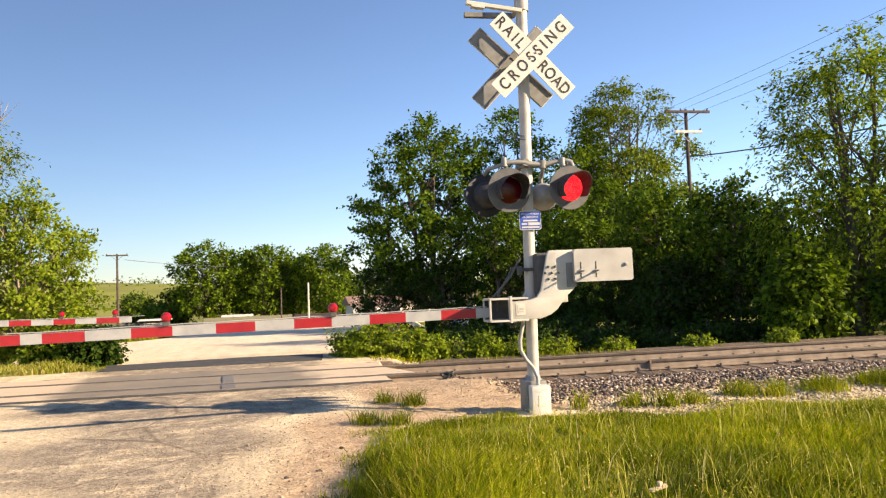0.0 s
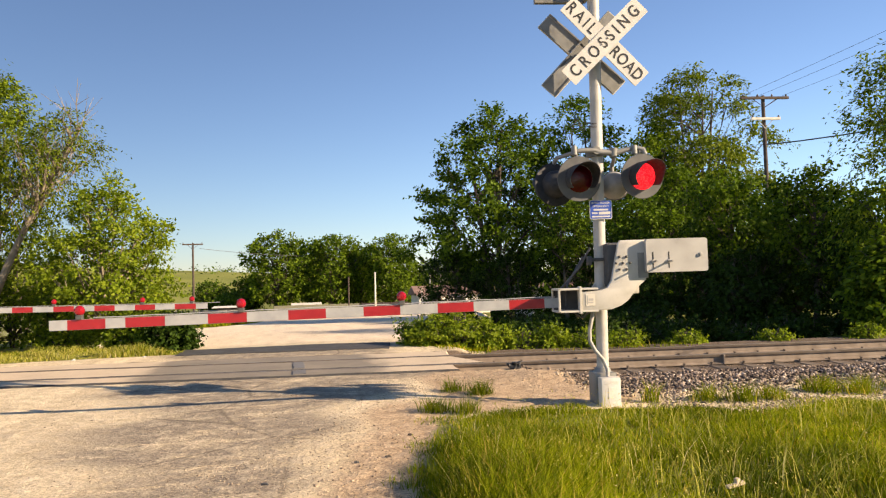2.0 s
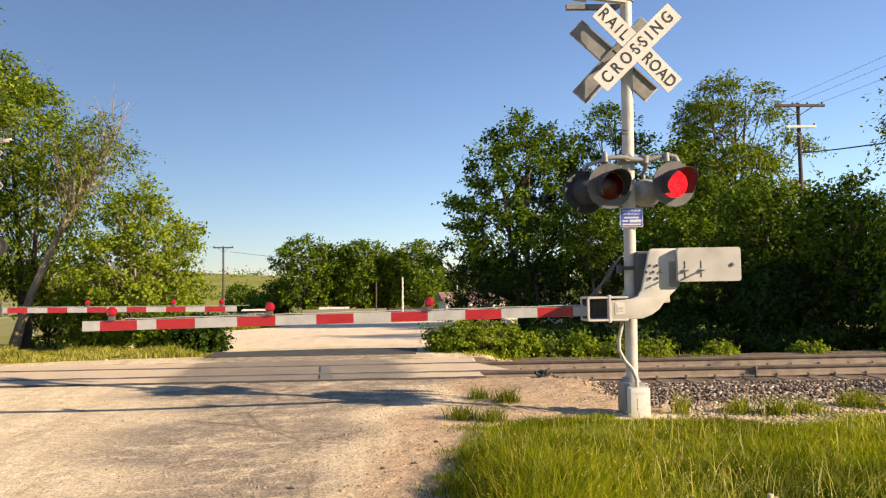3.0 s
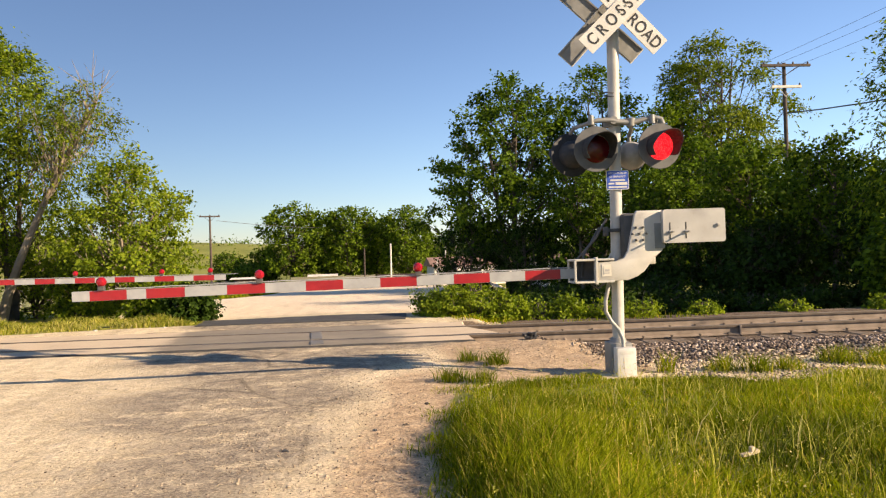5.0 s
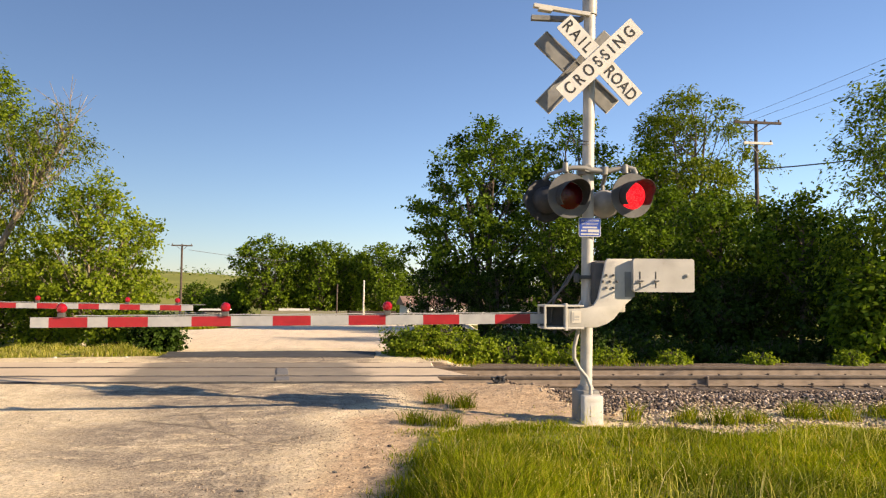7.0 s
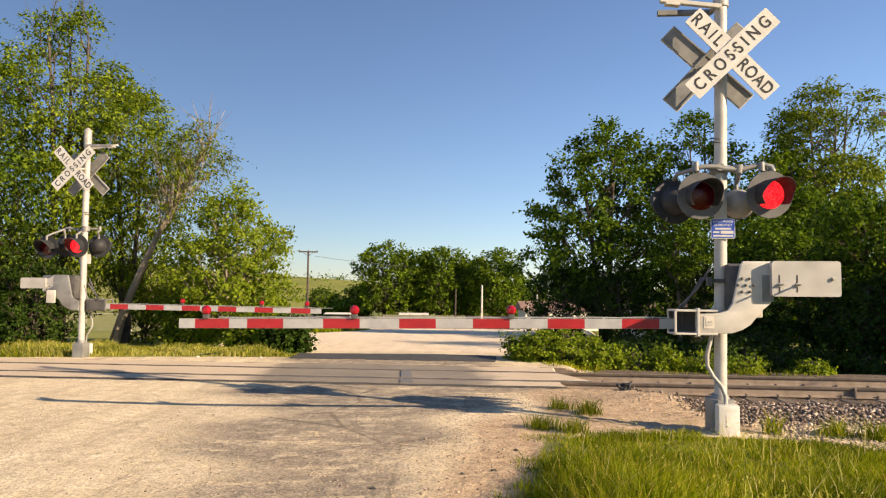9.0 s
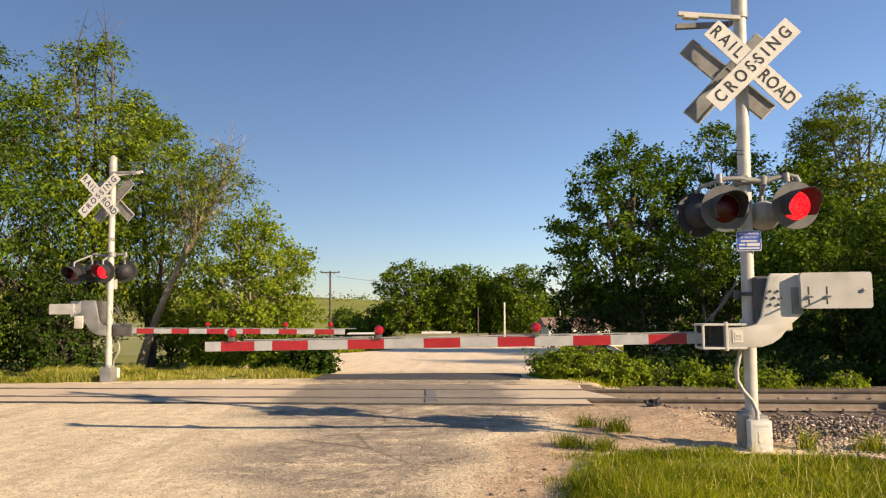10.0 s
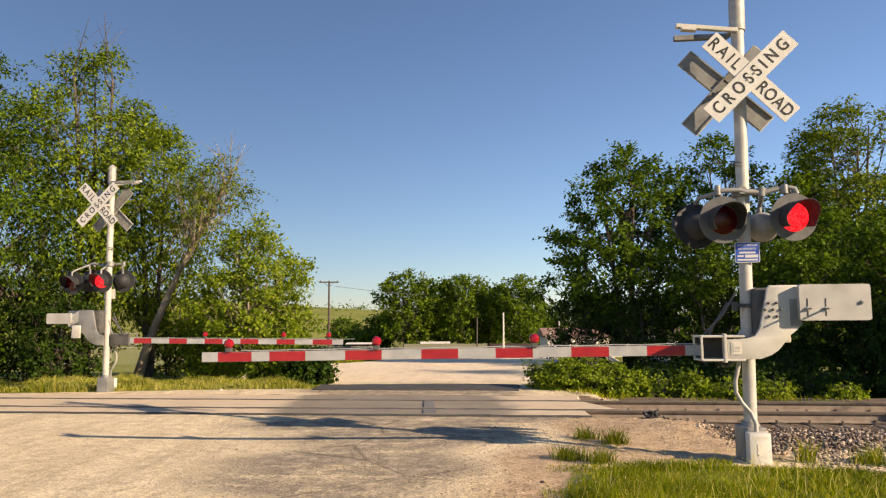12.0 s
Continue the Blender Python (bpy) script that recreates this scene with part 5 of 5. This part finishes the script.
def low_house(x, y, wide, deep, wall_h, roof_h, label):
    z0 = float(height(np.array(x), np.array(y)))
    h = thing("house", pose(x, y, z0 - 0.05), label, "house", "buildings beyond the lot")
    bm = bmesh.new()
    box(bm, -wide / 2, wide / 2, -deep / 2, deep / 2, 0, wall_h)
    part("wall", bm, WALL if wall_h > 1.9 else BROWN, h)
    bm = bmesh.new()
    prism(bm, [(-deep / 2 - 0.4, wall_h - 0.02), (deep / 2 + 0.4, wall_h - 0.02), (0, wall_h + roof_h)], -wide / 2 - 0.4, wide / 2 + 0.4)
    part("roof", bm, ROOF if roof_h > 0.5 else WALL, h, "", m=pose(0, 0, 0, 0, 0, 90))
    for k in range(3):
        bm = bmesh.new()
        xx = -wide * 0.3 + wide * 0.3 * k
        box(bm, xx - 0.5, xx + 0.5, -deep / 2 - 0.03, -deep / 2 + 0.02, wall_h * 0.4, wall_h * 0.85, 0.01)
        part("window", bm, DISC, h, "dark window")
    return h


low_house(14.6, 76, 8.5, 6, 2.0, 0.9, "low house with a reddish brown roof")
low_house(22.5, 62, 9.0, 6, 2.4, 0.7, "pale low building half hidden by trees")
low_house(-0.9, 80, 2.4, 4, 1.3, 0.15, "pale flat-roofed shed behind the fence")

low_house(-8.1, 72, 1.9, 2.5, 1.4, 0.12, "small white shed beside the chain-link fence")


def plain_post(x, y, tall, r, mat, label, name="post"):
    z0 = float(height(np.array(x), np.array(y)))
    bm = bmesh.new()
    tube(bm, [(0, 0, -0.1), (0, 0, tall * 0.5), (0.02, 0, tall)], [r, r * 0.95, r * 0.85], 8)
    tube(bm, [(0.02, 0, tall - 0.02), (0.02, 0, tall + 0.05)], [r * 1.15, r * 0.5], 8)
    tagged(mesh_object(name, bm, mat, m=pose(x, y, z0)), label, "post", "posts beyond the lot")


plain_post(5.3, 65, 3.9, 0.08, PALEWOOD, "tall pale post beside the lot")
plain_post(3.0, 66, 3.6, 0.07, POLEWOOD, "tall brown post beside the lot")
plain_post(9.6, 66, 2.4, 0.06, PALEWOOD, "thin pale post beside the lot")
plain_post(12.6, 80, 4.0, 0.07, PALEWOOD, "pale mast behind the house")
plain_post(13.8, 80, 4.0, 0.07, PALEWOOD, "pale mast behind the house")
bm = bmesh.new()
box(bm, -0.35, 0.35, -0.3, 0.3, 0, 1.5, 0.05)
box(bm, -0.1, 0.1, -0.32, -0.29, 0.7, 0.9, 0.01)
tagged(mesh_object("utility_box", bm, WALL, m=pose(10.3, 68, float(height(np.array(10.3), np.array(68.0))) - 0.05)), "white upright utility box by the fence", "utility box")


def chain_link(x0, y0, x1, y1, n):
    z0 = float(height(np.array(x0), np.array(y0)))
    z1 = float(height(np.array(x1), np.array(y1)))
    f = thing("chain_link_fence", pose(x0, y0, z0), "grey chain-link fence beside the lot", "fence", "fences beyond the lot")
    d = Vector((x1 - x0, y1 - y0, z1 - z0))
    bm = bmesh.new()
    tube(bm, [(0, 0, 0), (0, 0, 1.05)], 0.03, 8)
    tube(bm, [(0, 0, 1.04), (0, 0, 1.09)], [0.036, 0.01], 8)
    post = part("post", bm, GALV, f)
    for k in range(1, n + 1):
        o = new("post", post.data)
        o.parent = f
        o.matrix_basis = Matrix.Translation(d * (k / n))
    bm = bmesh.new()
    tube(bm, [Vector((0, 0, 1.02)), d + Vector((0, 0, 1.02))], 0.022, 6)
    part("top_rail", bm, GALV, f)
    bm = bmesh.new()
    count = 150
    for k in range(count):
        a = d * (k / count)
        for s in (1, -1):
            b = d * min(1, max(0, (k + s * 7) / count))
            tube(bm, [a + Vector((0, 0, 0.03)), b + Vector((0, 0, 1.0))], 0.004, 3, False)
    part("wire_mesh", bm, GALV, f, "wire mesh")


chain_link(-9.7, 45, -6.9, 71, 9)
chain_link(-24, 41.5, -9.9, 44.9, 6)


# ---- small things on the ground ----
def pebbles():
    rng = np.random.default_rng(31)
    n = 21000
    y = 2.5 + 9.5 * rng.random(n) ** 1.1
    x = road_right(y) - np.abs(rng.normal(0, 1.1, n)) + 0.35
    wide = rng.random(n) < 0.12
    x = np.where(wide, rng.uniform(-7, 2.5, n), x)
    dirt = rng.random(n) < 0.34
    x = np.where(dirt, rng.uniform(1.7, 4.6, n), x)
    y = np.where(dirt, 7.7 + 3.6 * rng.random(n) ** 1.6, y)
    strip = rng.random(n) < 0.34
    x = np.where(strip, rng.uniform(3.4, 10.5, n), x)
    y = np.where(strip, turf_far(x) + rng.uniform(-0.1, 1.7, n), y)
    keep = (np.abs(track_v(x, y)) > 1.75) & (rng.random(n) < 0.55 + 0.6 * patch_noise(x, y, 1.5, 21))
    x, y = x[keep], y[keep]
    n = len(x)
    size = rng.uniform(0.0035, 0.0075, n) * np.where(rng.random(n) < 0.04, 1.9, 1.0) * np.where((x > 3.4) & (y > 6.3), 2.3, 1.0)
    z = height(x, y) + size * 0.4
    cube = np.array([[a, b, d] for d in (-1, 1) for a, b in ((-1, -1), (1, -1), (1, 1), (-1, 1))], float)
    pts = cube[None] * rng.uniform(0.5, 1.0, (n, 8, 3)) * size[:, None, None] * np.array([1.2, 0.9, 0.7])
    a = rng.uniform(0, 6.28, n)
    ca, sa = np.cos(a)[:, None], np.sin(a)[:, None]
    pts = np.stack([pts[..., 0] * ca - pts[..., 1] * sa, pts[..., 0] * sa + pts[..., 1] * ca, pts[..., 2]], -1) + np.stack([x, y, z], -1)[:, None]
    f = np.array([[3, 2, 1, 0], [4, 5, 6, 7], [0, 1, 5, 4], [1, 2, 6, 5], [2, 3, 7, 6], [3, 0, 4, 7]])
    faces = (np.arange(n) * 8)[:, None, None] + f[None]
    m, nn, l, p = material("pebbles")
    rnd = nn.new("ShaderNodeNewGeometry").outputs["Random Per Island"]
    l.new(ramp(nn, l, rnd, [(0.0, (0.15, 0.11, 0.08)), (0.4, (0.33, 0.255, 0.18)), (0.85, (0.42, 0.34, 0.245)), (1.0, (0.50, 0.42, 0.31))]), p.inputs["Base Color"])
    p.inputs["Roughness"].default_value = 0.9
    me = quick_mesh("loose_gravel", pts.reshape(-1, 3), faces.ravel(), np.full(n * 6, 4), m)
    tagged(new("loose_gravel", me), "loose tan gravel along the road shoulder", "gravel", kind="stuff")


pebbles()


def lump(name, x, y, size, mat, label, category, seed, flat=0.6, up=0.0):
    bm = bmesh.new()
    bmesh.ops.create_icosphere(bm, subdivisions=3, radius=1.0)
    for w in bm.verts:
        k = 0.75 + 0.5 * noise.noise(w.co * 1.6 + Vector((seed, 0, 0))) + 0.25 * noise.noise(w.co * 4.5 + Vector((0, seed, 0)))
        w.co = Vector((w.co.x * size * 1.3, w.co.y * size, max(-0.3, w.co.z) * size * flat)) * k
    z = float(height(np.array(x), np.array(y)))
    tagged(mesh_object(name, bm, mat, m=pose(x, y, z + up, 0, 0, seed * 37)), label, category)


LITTER = worn("white plastic", (0.42, 0.41, 0.39), (0.55, 0.54, 0.51), 9, 0.45)
CARD = worn("pale board", (0.46, 0.37, 0.24), (0.56, 0.46, 0.32), 9, 0.85)
lump("debris_lump", 3.17, 11.35, 0.14, BLACK, "dark crumpled debris beside the rail", "debris", 2, 0.8, 0.03)
lump("litter_bag", 3.42, 14.75, 0.11, LITTER, "crumpled white plastic litter under a bush", "litter", 5, 0.9)
lump("litter_piece", -5.0, 16.55, 0.05, LITTER, "pale litter on the verge", "litter", 7)
lump("litter_piece", -3.6, 16.6, 0.045, LITTER, "pale litter by the verge grass", "litter", 8)
for i, (ax, ay, sz) in enumerate([(0.62, 6.15, 0.035), (0.35, 6.05, 0.03), (0.9, 6.9, 0.025), (-0.35, 5.55, 0.03), (-6.2, 9.4, 0.04), (-5.9, 9.5, 0.03)]):
    lump("dirt_clod", ax, ay, sz, DARK if i % 2 else BARK, "small dark clod on the gravel road", "clod", 11 + i, 0.7)
bm = bmesh.new()
box(bm, -0.16, 0.10, -0.05, 0.05, 0.0, 0.05, 0.012)
box(bm, 0.06, 0.15, -0.03, 0.06, 0.02, 0.13, 0.015)
box(bm, 0.12, 0.24, -0.05, 0.03, 0.0, 0.06, 0.012)
tagged(mesh_object("broken_board", bm, CARD, m=pose(2.62, 4.25, float(height(np.array(2.62), np.array(4.25))) + 0.05, 4, -6, 12) @ Matrix.Scale(0.34, 4)), "broken pale board lying in the grass", "debris")


def road_patch(name, corners, z, mat, label, lie=True):
    """A thin slab of paving with slightly ragged edges, laid on the ground."""
    bm = bmesh.new()
    rnd = random.Random(3)
    ring = []
    for i in range(4):
        (ax, ay), (bx, by) = corners[i], corners[(i + 1) % 4]
        for k in range(14):
            t = k / 14
            jitter = 0.0 if k == 0 else rnd.uniform(-0.04, 0.04) * min(1.0, math.hypot(bx - ax, by - ay) / 2)
            px, py = ax + (bx - ax) * t + jitter, ay + (by - ay) * t + jitter
            ring.append((px, py, (float(height(np.array(px), np.array(py))) if lie else 0.0) + z))
    top = [bm.verts.new(p) for p in ring]
    low = [bm.verts.new((p[0], p[1], p[2] - 0.06)) for p in ring]
    bm.faces.new(top)
    for i in range(len(ring)):
        k = (i + 1) % len(ring)
        bm.faces.new((top[i], low[i], low[k], top[k]))
    bmesh.ops.recalc_face_normals(bm, faces=bm.faces)
    tagged(mesh_object(name, bm, mat), label, "road", kind="structure")


# Dark slab that paints the shadow band lying across the road.
road_patch("road_shadow_strip", [(-2.95, 16.5), (1.6, 15.85), (1.75, 17.15), (-3.0, 18.0)], 0.02, SHADOW_STRIP, "dark paving strip standing in for the shadow beyond the crossing")
road_patch("road_patch", [(-0.36, 12.86), (-0.16, 12.86), (-0.20, 13.92), (-0.38, 13.92)], 0.012, PATCH, "grey patch of paving between the rails", False)
road_patch("road_patch", [(-0.34, 12.08), (-0.13, 12.08), (-0.14, 12.52), (-0.35, 12.52)], 0.012, PATCH, "grey patch of paving beside the near rail", False)
